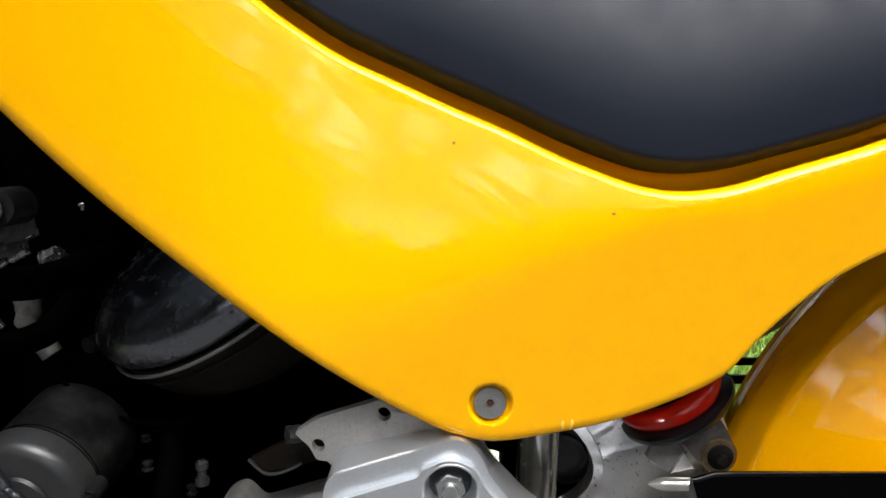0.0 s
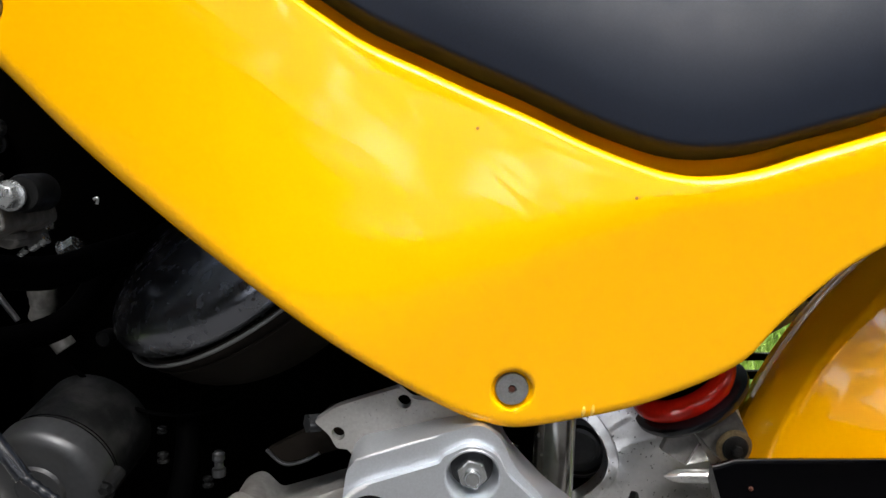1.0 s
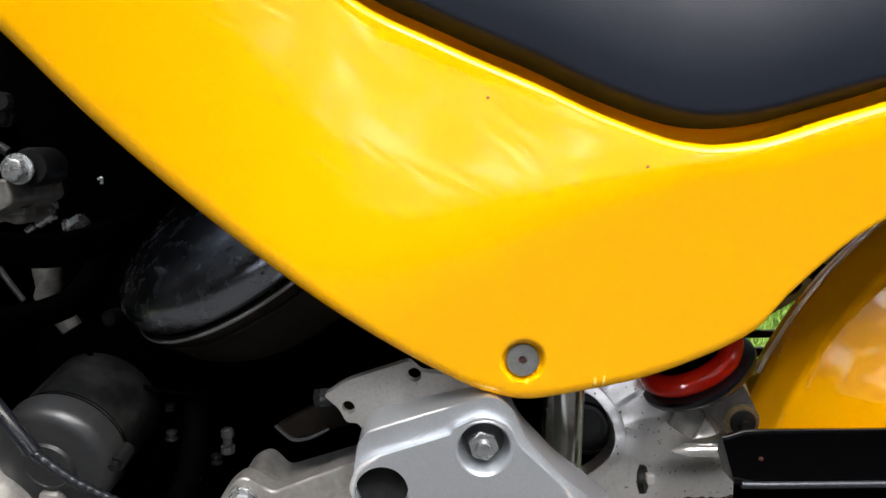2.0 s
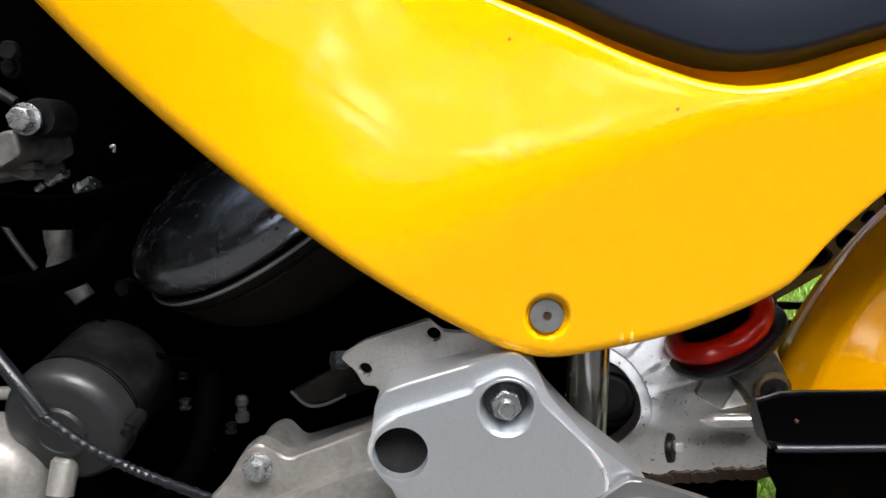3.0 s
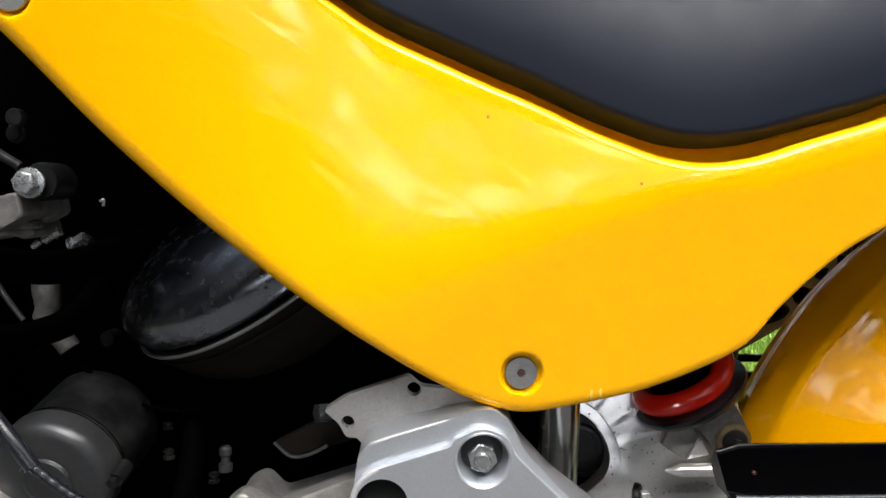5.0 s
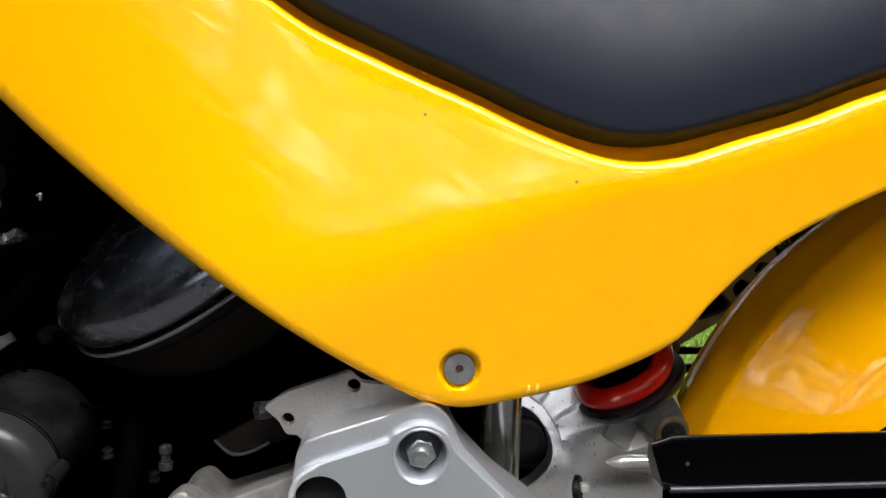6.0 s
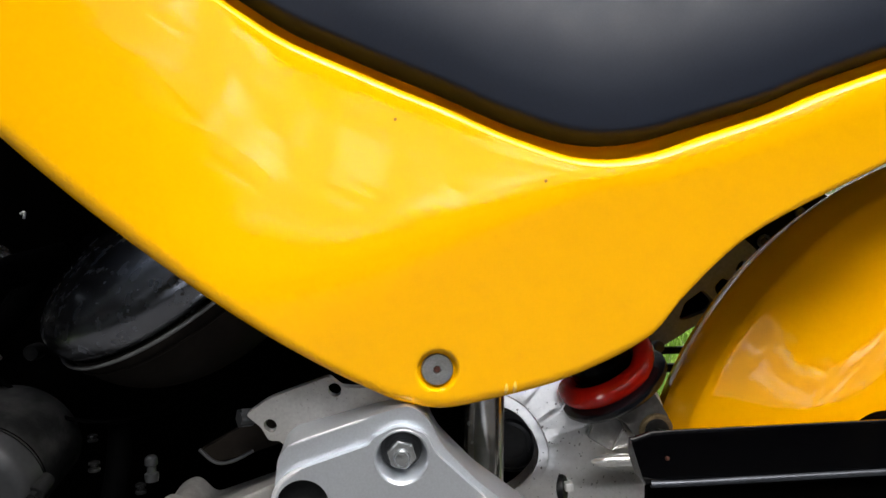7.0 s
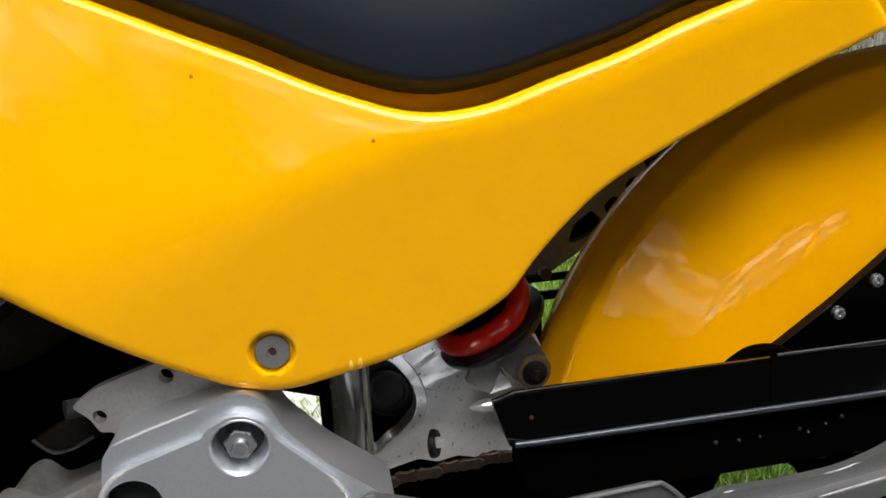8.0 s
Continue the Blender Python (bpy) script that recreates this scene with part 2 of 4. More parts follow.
def plate(outline, front, back, bevel=0.0012, holes=(), seg=3, warp=None):
    """A plate of that outline in x and z, from y = front to y = back, with rounded front edges and holes through it."""
    bm = bmesh.new()
    loops = [outline, *holes]
    edges = []
    for lp in loops:
        vs = [bm.verts.new((p[0], back, p[1])) for p in lp]
        edges += [bm.edges.new((vs[i], vs[(i + 1) % len(vs)])) for i in range(len(vs))]
    if holes:
        bmesh.ops.triangle_fill(bm, use_beauty=True, edges=edges)
    else:
        bm.faces.new(vs)
    got = bmesh.ops.extrude_face_region(bm, geom=list(bm.faces), use_keep_orig=True)
    top = [g for g in got["geom"] if isinstance(g, bmesh.types.BMVert)]
    for v in top:
        v.co.y = front
    if bevel:
        up = set(top)
        rim = [e for e in bm.edges if e.verts[0] in up and e.verts[1] in up and any(any(w not in up for w in f.verts) for f in e.link_faces)]
        bmesh.ops.bevel(bm, geom=rim, offset=bevel, segments=seg, profile=0.5, affect="EDGES", clamp_overlap=True)
    if warp:
        for v in bm.verts:
            v.co = Vector(warp(*v.co))
    return bm


def tube(pts, r, seg=14, caps=True, ring=None):
    """A round bar along the points; r is a number or one for each point."""
    bm = bmesh.new()
    p = [Vector(q) for q in pts]
    rad = r if isinstance(r, (list, tuple)) else [r] * len(p)
    loops, side = [], None
    for i, q in enumerate(p):
        d = (p[min(i + 1, len(p) - 1)] - p[max(i - 1, 0)]).normalized()
        if side is None:
            side = d.orthogonal().normalized()
        side = (side - d * side.dot(d)).normalized()
        up = d.cross(side)
        loops.append([bm.verts.new(q + rad[i] * (math.cos(2 * math.pi * k / seg) * side + math.sin(2 * math.pi * k / seg) * up)) for k in range(seg)])
    for a, b in zip(loops, loops[1:]):
        for k in range(seg):
            bm.faces.new((a[k], a[(k + 1) % seg], b[(k + 1) % seg], b[k]))
    if caps:
        bm.faces.new(loops[0][::-1])
        bm.faces.new(loops[-1])
    return bm


def turned(profile, at, way, seg=32):
    """A turned piece: rows of radius and height along the way from at."""
    way = Vector(way).normalized()
    side = way.orthogonal().normalized()
    up = way.cross(side)
    bm = bmesh.new()
    loops = []
    for r, h in profile:
        c = Vector(at) + way * h
        loops.append([bm.verts.new(c + max(r, 1e-5) * (math.cos(2 * math.pi * k / seg) * side + math.sin(2 * math.pi * k / seg) * up)) for k in range(seg)])
    for a, b in zip(loops, loops[1:]):
        for k in range(seg):
            bm.faces.new((a[k], a[(k + 1) % seg], b[(k + 1) % seg], b[k]))
    bm.faces.new(loops[0][::-1])
    bm.faces.new(loops[-1])
    return bm


def hexagon(at, way, flats, height, bevel=0.0006):
    return turned([(flats * 0.577 - bevel * 2, 0), (flats * 0.577, bevel), (flats * 0.577, height - bevel), (flats * 0.577 - bevel * 1.6, height)], at, way, 6)


def block(lo, hi, bevel=0.002, seg=2, turn=None):
    bm = bmesh.new()
    bmesh.ops.create_cube(bm, size=1.0)
    lo, hi = Vector(lo), Vector(hi)
    for v in bm.verts:
        v.co = Vector([(lo[k] + hi[k]) / 2 + v.co[k] * (hi[k] - lo[k]) for k in range(3)])
    bmesh.ops.bevel(bm, geom=list(bm.edges), offset=bevel, segments=seg, profile=0.5, affect="EDGES", clamp_overlap=True)
    if turn:
        c = (lo + hi) / 2
        bm.transform(Matrix.Translation(c) @ Euler([radians(a) for a in turn]).to_matrix().to_4x4() @ Matrix.Translation(-c))
    return bm


def sheet(rows, closed=False):
    """A surface through rows of points."""
    bm = bmesh.new()
    vs = [[bm.verts.new(p) for p in row] for row in rows]
    for a, b in zip(vs, vs[1:]):
        n = len(a)
        for k in range(n if closed else n - 1):
            bm.faces.new((a[k], a[(k + 1) % n], b[(k + 1) % n], b[k]))
    return bm


def curve(pts):
    """A smooth z for an x, through points in order of x."""
    p = spline([(x, z, 0) for x, z in pts], 10)
    xs, zs = [q[0] for q in p], [q[1] for q in p]
    return lambda x: float(np.interp(x, xs, zs))


def ease(t):
    t = min(max(t, 0.0), 1.0)
    return t * t * (3 - 2 * t)


# ---- the motorcycle ----
bike = new("motorcycle")
bike.matrix_basis = Matrix.Translation((0, 0.19, 0))
tagged(bike, "yellow motorcycle with black seat and silver engine brackets parked on grass", "motorcycle")

FRONT, REAR = -0.30, 0.2600
bottom_edge = curve([(-0.36, 0.872), (-0.30, 0.796), (-0.240, 0.724), (-0.202, 0.683), (-0.170, 0.648), (-0.133, 0.6125), (-0.094, 0.5812), (-0.056, 0.556), (-0.026, 0.539), (-0.012, 0.5335), (0.004, 0.531), (0.029, 0.535), (0.056, 0.5415), (0.081, 0.5515), (0.097, 0.5605), (0.1045, 0.568), (0.111, 0.5775), (0.125, 0.593), (0.139, 0.6055), (0.159, 0.6175), (0.195, 0.635), (0.2185, 0.6465), (0.2435, 0.6575), (0.260, 0.665), (0.30, 0.682), (0.45, 0.737), (0.72, 0.82)])
lip_edge = curve([(-0.34, 0.965), (-0.26, 0.880), (-0.20, 0.818), (-0.14, 0.757), (-0.095, 0.717), (-0.078, 0.7045), (-0.061, 0.694), (-0.039, 0.684), (-0.017, 0.674), (0.005, 0.6645), (0.028, 0.6535), (0.051, 0.6445), (0.064, 0.641), (0.078, 0.640), (0.096, 0.6425), (0.118, 0.6495), (0.146, 0.658), (0.169, 0.667), (0.199, 0.677), (0.243, 0.691), (0.31, 0.714)])
crease_edge = curve([(-0.36, 0.44), (-0.25, 0.497), (-0.16, 0.541), (-0.10, 0.569), (-0.058, 0.588), (-0.017, 0.604), (0.017, 0.617), (0.062, 0.632), (0.096, 0.646), (0.13, 0.668), (0.32, 0.77), (0.72, 0.95)])


def column(x, zs):
    """Depths of the side cover's face at one x: a lower face that leans out and, over a soft crease, a shallow scoop that stands upright."""
    hi = 0.065 - 0.235 * ease((-0.03 - x) / 0.16)
    zc, soft = crease_edge(x), 0.009 + 0.055 * ease((0.07 - x) / 0.25)
    out, y, z = [], 0.0 + 0.45 * max(-0.02 - x, 0) ** 3, 0.531
    y += -0.17 * (z - 0.55)
    steps = 70
    grid = [0.531 + (zs[-1] - 0.531) * k / steps for k in range(steps + 1)]
    depth = [y]
    for a, b in zip(grid, grid[1:]):
        m = (a + b) / 2
        depth.append(depth[-1] + (b - a) * (-0.17 + (hi + 0.17) * ease((m - zc + soft) / (2 * soft))))
    return [float(np.interp(q, grid, depth)) for q in zs]


def stops(lo, hi, coarse, places, reach, fine):
    """Steps from lo to hi, fine within reach of the places."""
    out, x = [], lo
    while x < hi:
        out.append(x)
        x += fine if min(abs(x - at) for at in places) < reach else coarse
    return out + [hi]


SCREWS = ((0.0, 0.55), (-0.205, 0.708))


def side_cover():
    rows = []
    for x in stops(FRONT, REAR, 0.004, [q[0] for q in SCREWS], 0.0145, 0.0008):
        b, c = bottom_edge(x), lip_edge(x) - 0.0014
        zs = [b + (c - b) * k / 90 for k in range(91)]
        ys = column(x, zs)
        end = ease((REAR - x) / 0.006)
        row = [(x, ys[0] + 0.016, b + 0.003), (x, ys[0] + 0.0055 + 0.004 * ease((-0.04 - x) / 0.10), b + 0.0006)]
        for z, y in zip(zs, ys):
            roll = 0.006 + 0.006 * ease((-0.04 - x) / 0.10) - 0.0022 * ease((x - 0.08) / 0.06)
            h = min((z - b) / roll, 1.0)
            y += 0.6 * roll * (1 - math.sqrt(max(1 - (1 - h) ** 2, 0)))
            fold = ease((x - 0.05) / 0.07)
            top = (c - z) / (0.007 + 0.004 * fold)
            if top < 1:
                y += (0.0002 + 0.0009 * fold) * (1 - top) ** 2
            r = min(math.hypot(x - p, z - q) for p, q in SCREWS)
            if r < 0.0099:
                y += 0.0042 * ease((0.0099 - r) / 0.0023)
            row.append((x, y + 0.006 * (1 - end), z))
        y = row[-1][1]
        crest = 0.0052
        for a in (17, 24, 32, 40, 48, 56, 64, 72, 80, 88):
            row.append((x, y + crest * (0.961 - math.cos(radians(a))), c + crest * (math.sin(radians(a)) - 0.22)))
        up = 0.0015 * ease((x - 0.07) / 0.08)
        row += [(x, y + 0.0072, c + 0.0030), (x, y + 0.0115, c + 0.0014), (x, y + 0.0180, c + 0.0014), (x, y + 0.0240, c + 0.0036), (x, y + 0.0285, c + 0.0075 + up), (x, y + 0.0315, c + 0.0125 + up), (x, y + 0.0330, c + 0.020 + up), (x, y + 0.040, c + 0.026 + up)]
        slant = 0.85 * ease((x - 0.20) / 0.068)
        rows.append([(p[0] - slant * max(p[2] - 0.668, -0.004), p[1], p[2]) for p in row])
    return sheet(rows)


cover = part("side_cover", side_cover(), YELLOW, bike, "glossy yellow side cover", 60)


def cover_screw(x, z):
    y = column(x, [0.535 + (z - 0.535) * k / 60 for k in range(61)])[-1]
    head = turned([(0.0070, 0.004), (0.0073, 0.0), (0.0073, -0.0012), (0.0069, -0.0018), (0.0020, -0.0019), (0.0017, -0.0006), (0.0001, -0.0004)], (x, y + 0.0035, z), (0, 1, 0), 40)
    ob = part("screw", head, SCREW, cover, "flat grey screw with a rusty socket", 30)
    part("screw_socket", turned([(0.0016, 0.0), (0.0016, -0.0010), (0.0009, -0.0012)], (x, y + 0.0033, z), (0, 1, 0), 6), RUST, cover, "rust in the screw's socket", 30)
    return ob


for place in SCREWS:
    cover_screw(*place)
for x, z in ((-0.016, 0.662), (0.048, 0.634)):
    zs = [bottom_edge(x) + (z - bottom_edge(x)) * k / 60 for k in range(61)]
    part("paint_chip", turned([(0.0008, 0.0004), (0.0008, 0.0), (0.0003, -0.0002)], (x, column(x, zs)[-1], z), (0, 1, 0), 8), CHIPPED, cover, "small rusty chip in the paint")

# Two pale streaks paint a reflection low on the cover.
for x, z, high in ((0.0312, 0.5368, 0.0062), (0.0352, 0.5372, 0.0066)):
    part("painted_glint", tube([(x + 0.0004 * k / 5, 0.0024 - 0.17 * (z + high * k / 5 - 0.55) - 0.0020 * ease(k / 2), z + high * k / 5) for k in range(6)], [0.0004, 0.0009, 0.0010, 0.0010, 0.0008, 0.0003], 6), PALEGLINT, cover, "pale upright streak that paints a reflection")


def seat():
    """A cushion that bulges over the cover's gutter: its underside turns down, its flank leans in and rounds over to the top."""
    heights = [0.0012 * j for j in range(20)] + [0.024 + 0.0042 * j for j in range(36)]
    depth, y = [0.0], 0.0
    for a, b in zip(heights, heights[1:]):
        m = (a + b) / 2
        y += (b - a) * (-3.4 * (1 - ease(m / 0.0075)) - 0.11 * (1 - ease(m / 0.038)) + 0.60 * ease((m - 0.009) / 0.082) + 0.9 * ease((m - 0.06) / 0.12))
        depth.append(y)
    rows = []
    for k in range(81):
        x = -0.30 + 0.64 * k / 80
        f = lip_edge(x) + 0.0092 - 0.0022 * ease((x - 0.07) / 0.08)
        b = bottom_edge(x)
        out = column(x, [b + (f - b) * j / 40 for j in range(41)])[-1] + 0.0180
        rows.append([(x, out + 0.012, f + 0.006), (x, out + 0.004, f + 0.0004)] + [(x, out + q, f + h) for h, q in zip(heights, depth)] + [(x, 0.20, f + 0.185)])
    part("seat", sheet(rows), SEAT, bike, "smooth black vinyl seat", 60)


seat()


# -- pivot bracket
def bracket():
    body = part("pivot_bracket", plate(rounded([(-0.075, 0.497), (-0.0725, 0.514), (-0.067, 0.5195), (-0.030, 0.5305, 0.002), (-0.013, 0.5350, 0.008), (-0.004, 0.5275, 0.010), (0.001, 0.5155, 0.01), (0.0185, 0.4965), (0.0445, 0.4755, 0.002), (0.0455, 0.472, 0.002), (0.025, 0.452), (0.010, 0.44), (-0.050, 0.44), (-0.072, 0.487)], 0.004), 0.0005, 0.034, 0.0025, [circle(-0.062, 0.4925, 0.0118, 36), circle(-0.0172, 0.5120, 0.0118, 36)], 4), ALU, bike, "cast silver pivot bracket with a round hole")
    front = rounded([(-0.0765, 0.493, 0.006), (-0.0735, 0.5025, 0.006), (-0.066, 0.508, 0.006), (-0.0315, 0.5185, 0.003), (-0.0300, 0.5215, 0.005), (-0.0175, 0.5275, 0.010), (-0.0058, 0.5220, 0.008), (-0.0025, 0.5135, 0.004), (0.021, 0.4905, 0.004), (0.0262, 0.480, 0.006), (0.022, 0.455), (0.018, 0.438), (-0.048, 0.438), (-0.052, 0.461, 0.01), (-0.072, 0.484, 0.006)], 0.004, 6)
    part("raised_face", plate(front, -0.004, 0.007, 0.0025, [circle(-0.062, 0.4925, 0.0117, 36), circle(-0.0172, 0.5120, 0.0118, 36)], 4), ALU, body, "raised smooth face of the bracket")
    # Bright tubes along the outline paint a highlight on the edge.
    edge = [Vector((p[0], -0.0031, p[1])) for p in front]
    mid = Vector((-0.03, -0.0031, 0.485))
    rim = [q + (mid - q).normalized() * 0.0008 for q in edge[:-12]]
    clear = [math.hypot(q.x + 0.0172, q.z - 0.5120) > 0.0165 for q in rim]
    for run in (rim[:clear.index(False)], rim[len(clear) - clear[::-1].index(False):]):
        part("edge_highlight", tube(run, [0.0004 + 0.0008 * math.sin(math.pi * min(k, len(run) - 1 - k, 4) / 8) for k in range(len(run))], 8), EDGESHINE, body, "bright tube that paints the cast face's edge highlight")
    # Dark metal paints the shade inside the round hole.
    part("hole_cup", turned([(0.0001, 0.0150), (0.0030, 0.0146), (0.0034, 0.0180), (0.0036, 0.0260), (0.0050, 0.0280), (0.0085, 0.0270), (0.0105, 0.0220), (0.0114, 0.0100), (0.0116, 0.0010)], (-0.062, 0.002, 0.4925), (0, 1, 0), 40), DARKMETAL, body, "hollow inside the round hole, coloured dark for its shade", 60)
    part("pocket_bowl", sheet([[(-0.0172 + r * math.cos(2 * math.pi * k / 44), y, 0.5120 + up + r * math.sin(2 * math.pi * k / 44)) for k in range(44)] for r, y, up in ((0.0132, -0.0036, 0), (0.0127, -0.0042, 0), (0.0120, -0.0040, 0), (0.0114, -0.0030, 0.0002), (0.0108, -0.0010, 0.0005), (0.0102, 0.0014, 0.0009), (0.0098, 0.0036, 0.0012), (0.0095, 0.0058, 0.0013))], True), ALU, body, "rounded bowl of the bolt pocket", 60)
    # Another painted highlight, along the upper edge.
    part("top_edge_highlight", tube(spline([(-0.0685, 0.0012, 0.5178), (-0.060, 0.0008, 0.5210), (-0.045, 0.0008, 0.5255), (-0.030, 0.0010, 0.5298)], 5), [0.0003] + [0.0007] * 13 + [0.0005, 0.0002], 8), EDGESHINE, body, "bright tube that paints the bracket's upper edge highlight")
    part("hole_wall", turned([(0.0124, 0.032), (0.0124, 0.0), (0.0116, 0.0), (0.0110, 0.031), (0.0108, 0.032)], (-0.062, 0.002, 0.4925), (0, 1, 0), 36), ALU, body)
    # Hole bottom and pocket floor carry their shade as dark colour.
    part("hole_bottom", turned([(0.010, 0.0), (0.0118, 0.001), (0.0118, 0.003)], (-0.062, 0.026, 0.4925), (0, 1, 0), 36), SHADEBLACK, body, "bottom of the round hole, painted near-black for its shade")
    part("pocket_floor", turned([(0.0100, 0.001), (0.0100, 0.0), (0.006, -0.0002)], (-0.0172, 0.0055, 0.5120), (0, 1, 0), 32), CAP, body, "floor of the bolt pocket, painted dark for its shade")
    part("nut", hexagon((-0.0172, 0.006, 0.5122), (0, -1, 0), 0.0118, 0.0078), NUT, body, "zinc-plated hexagon nut")
    part("washer", turned([(0.0085, 0.0), (0.0088, 0.0006), (0.0082, 0.0014), (0.004, 0.0014)], (-0.0172, 0.0066, 0.5118), (0, -1, 0), 32), CAP, body)
    part("bolt_end", turned([(0.0038, 0.0), (0.0038, 0.0095), (0.0031, 0.0107), (0.001, 0.0109)], (-0.0172, 0.006, 0.5114), (0, -1, 0), 20), NUT, body, "rounded bolt end")
    return body


pivot = bracket()


def lug():
    o = rounded([(-0.092, 0.524, 0.002), (-0.081, 0.532, 0.004), (-0.068, 0.537, 0.006), (-0.0505, 0.5435, 0.002), (-0.0445, 0.5385, 0.002), (-0.034, 0.538, 0.003), (-0.010, 0.545), (-0.010, 0.515), (-0.070, 0.505), (-0.0755, 0.5115, 0.001), (-0.081, 0.5115, 0.002), (-0.0845, 0.518, 0.002)], 0.003)
    bm = plate(o, 0.0, 0.006, 0.0008, [circle(-0.048, 0.537, 0.0033, 20), circle(-0.080, 0.519, 0.0032, 20)], 2, lambda x, y, z: (x, y + 0.024 - 0.215 * (x + 0.048), z))
    part("drilled_lug", bm, LUG, pivot, "thin silver lug with two drilled holes")
    part("lug_bolt", joined(hexagon((-0.0905, 0.042, 0.5205), (-0.75, -0.5, 0.1), 0.0085, 0.007), turned([(0.003, 0), (0.003, 0.014)], (-0.084, 0.044, 0.520), (-0.75, -0.5, 0.1), 14)), CAP, pivot, "small bolt on the lug's end")


lug()


# -- engine case arm
def case_arm():
    body = part("engine_case", plate(rounded([(-0.20, 0.43), (-0.160, 0.455, 0.01), (-0.148, 0.474, 0.008), (-0.143, 0.487, 0.006), (-0.132, 0.4925, 0.006), (-0.122, 0.4815, 0.004), (-0.082, 0.4935), (-0.045, 0.502), (-0.045, 0.40), (-0.22, 0.38)], 0.004), 0.060, 0.10, 0.003, (), 4, lambda x, y, z: (x, y, z - 0.0205)), ALU_DIRTY, bike, "cast silver engine case beside the bracket")
    part("case_rib", plate(rounded([(-0.19, 0.42), (-0.154, 0.458, 0.01), (-0.145, 0.4735, 0.008), (-0.137, 0.4795, 0.006), (-0.130, 0.476, 0.006), (-0.122, 0.4705, 0.006), (-0.083, 0.4855), (-0.045, 0.496), (-0.045, 0.39), (-0.20, 0.38)], 0.004), 0.050, 0.062, 0.0022, (), 4, lambda x, y, z: (x, y, z - 0.0030)), ALU_DIRTY, body)
    part("case_cover", plate(rounded([(-0.17, 0.425), (-0.131, 0.4475, 0.01), (-0.084, 0.4665), (-0.045, 0.480), (-0.045, 0.38), (-0.18, 0.38)], 0.004), 0.038, 0.052, 0.0025, (), 4), ALU_DIRTY, body)
    part("case_bolt", joined(turned([(0.0072, 0.004), (0.0072, 0.0), (0.006, -0.0008)], (-0.1370, 0.047, 0.4640), (0, 1, 0), 28), hexagon((-0.1370, 0.047, 0.4640), (0, -1, 0), 0.0088, 0.005)), STEEL, body, "hexagon bolt in the engine case")
    return body


case = case_arm()


# -- exhaust box
def exhaust_box():
    tilt, roll = radians(33.0), radians(23.0)
    c, d = Vector((-0.133, 0.098, 0.5970)), Vector((math.cos(tilt), 0, math.sin(tilt)))
    n = Vector((-math.sin(tilt) * math.cos(roll), -math.sin(roll), math.cos(tilt) * math.cos(roll)))
    w = n.cross(d).normalized()

    def shell(rn, ra, ry, box, start=0.0):
        """Half a flattened shell over the seam; start: how far round below its widest ring it begins."""
        rows = []
        for j in range(29):
            lat = -start + (math.pi / 2 + start) * j / 28
            high = rn * (math.copysign(abs(math.sin(lat)) ** box, lat) + math.sin(start) ** box if start else math.sin(lat) ** box)
            rows.append([c + n * high + (d * ra * math.cos(2 * math.pi * k / 64) + w * ry * math.sin(2 * math.pi * k / 64)) * max(math.cos(lat), 0.001) ** box for k in range(64)])
        return sheet(rows, True)

    def hoop(a, ra, ry, r):
        return tube([c + n * a + d * ra * math.cos(2 * math.pi * k / 64) + w * ry * math.sin(2 * math.pi * k / 64) for k in range(65)], r, 8, False)

    # The lower shell's shade is put into its colour; the upper stays bright.
    body = part("exhaust_box", shell(-0.058, 0.0795, 0.0735, 0.9), DIMMETAL, bike, "metal exhaust box with a welded seam, lower shell darkened for shade", 50)
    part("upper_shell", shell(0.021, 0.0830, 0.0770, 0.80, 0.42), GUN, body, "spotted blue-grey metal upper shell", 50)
    part("weld_seam", hoop(-0.0005, 0.0826, 0.0766, 0.0010), ALLOY, body, "raised weld seam")
    part("lower_seam", hoop(-0.0085, 0.0798, 0.0740, 0.0007), DIMMETAL, body, "faint second seam")
    part("neck_collar", turned([(0.0150, 0.0), (0.0172, 0.002), (0.0172, 0.006), (0.0150, 0.008), (0.0140, 0.030)], c + n * 0.024 + d * 0.014 - w * 0.012, n + d * 0.25, 36), GUN, body, "flared collar of the exhaust neck")
    # Added black sheet darkens the space over the box.
    part("dark_top_sheet", plate(rounded([(-0.205, 0.600), (-0.150, 0.648), (-0.105, 0.690), (-0.02, 0.74), (-0.02, 0.80), (-0.21, 0.80)], 0.01), 0.112, 0.120, 0.002), SHADEBLACK, body, "added black sheet that darkens the space over the box")


exhaust_box()


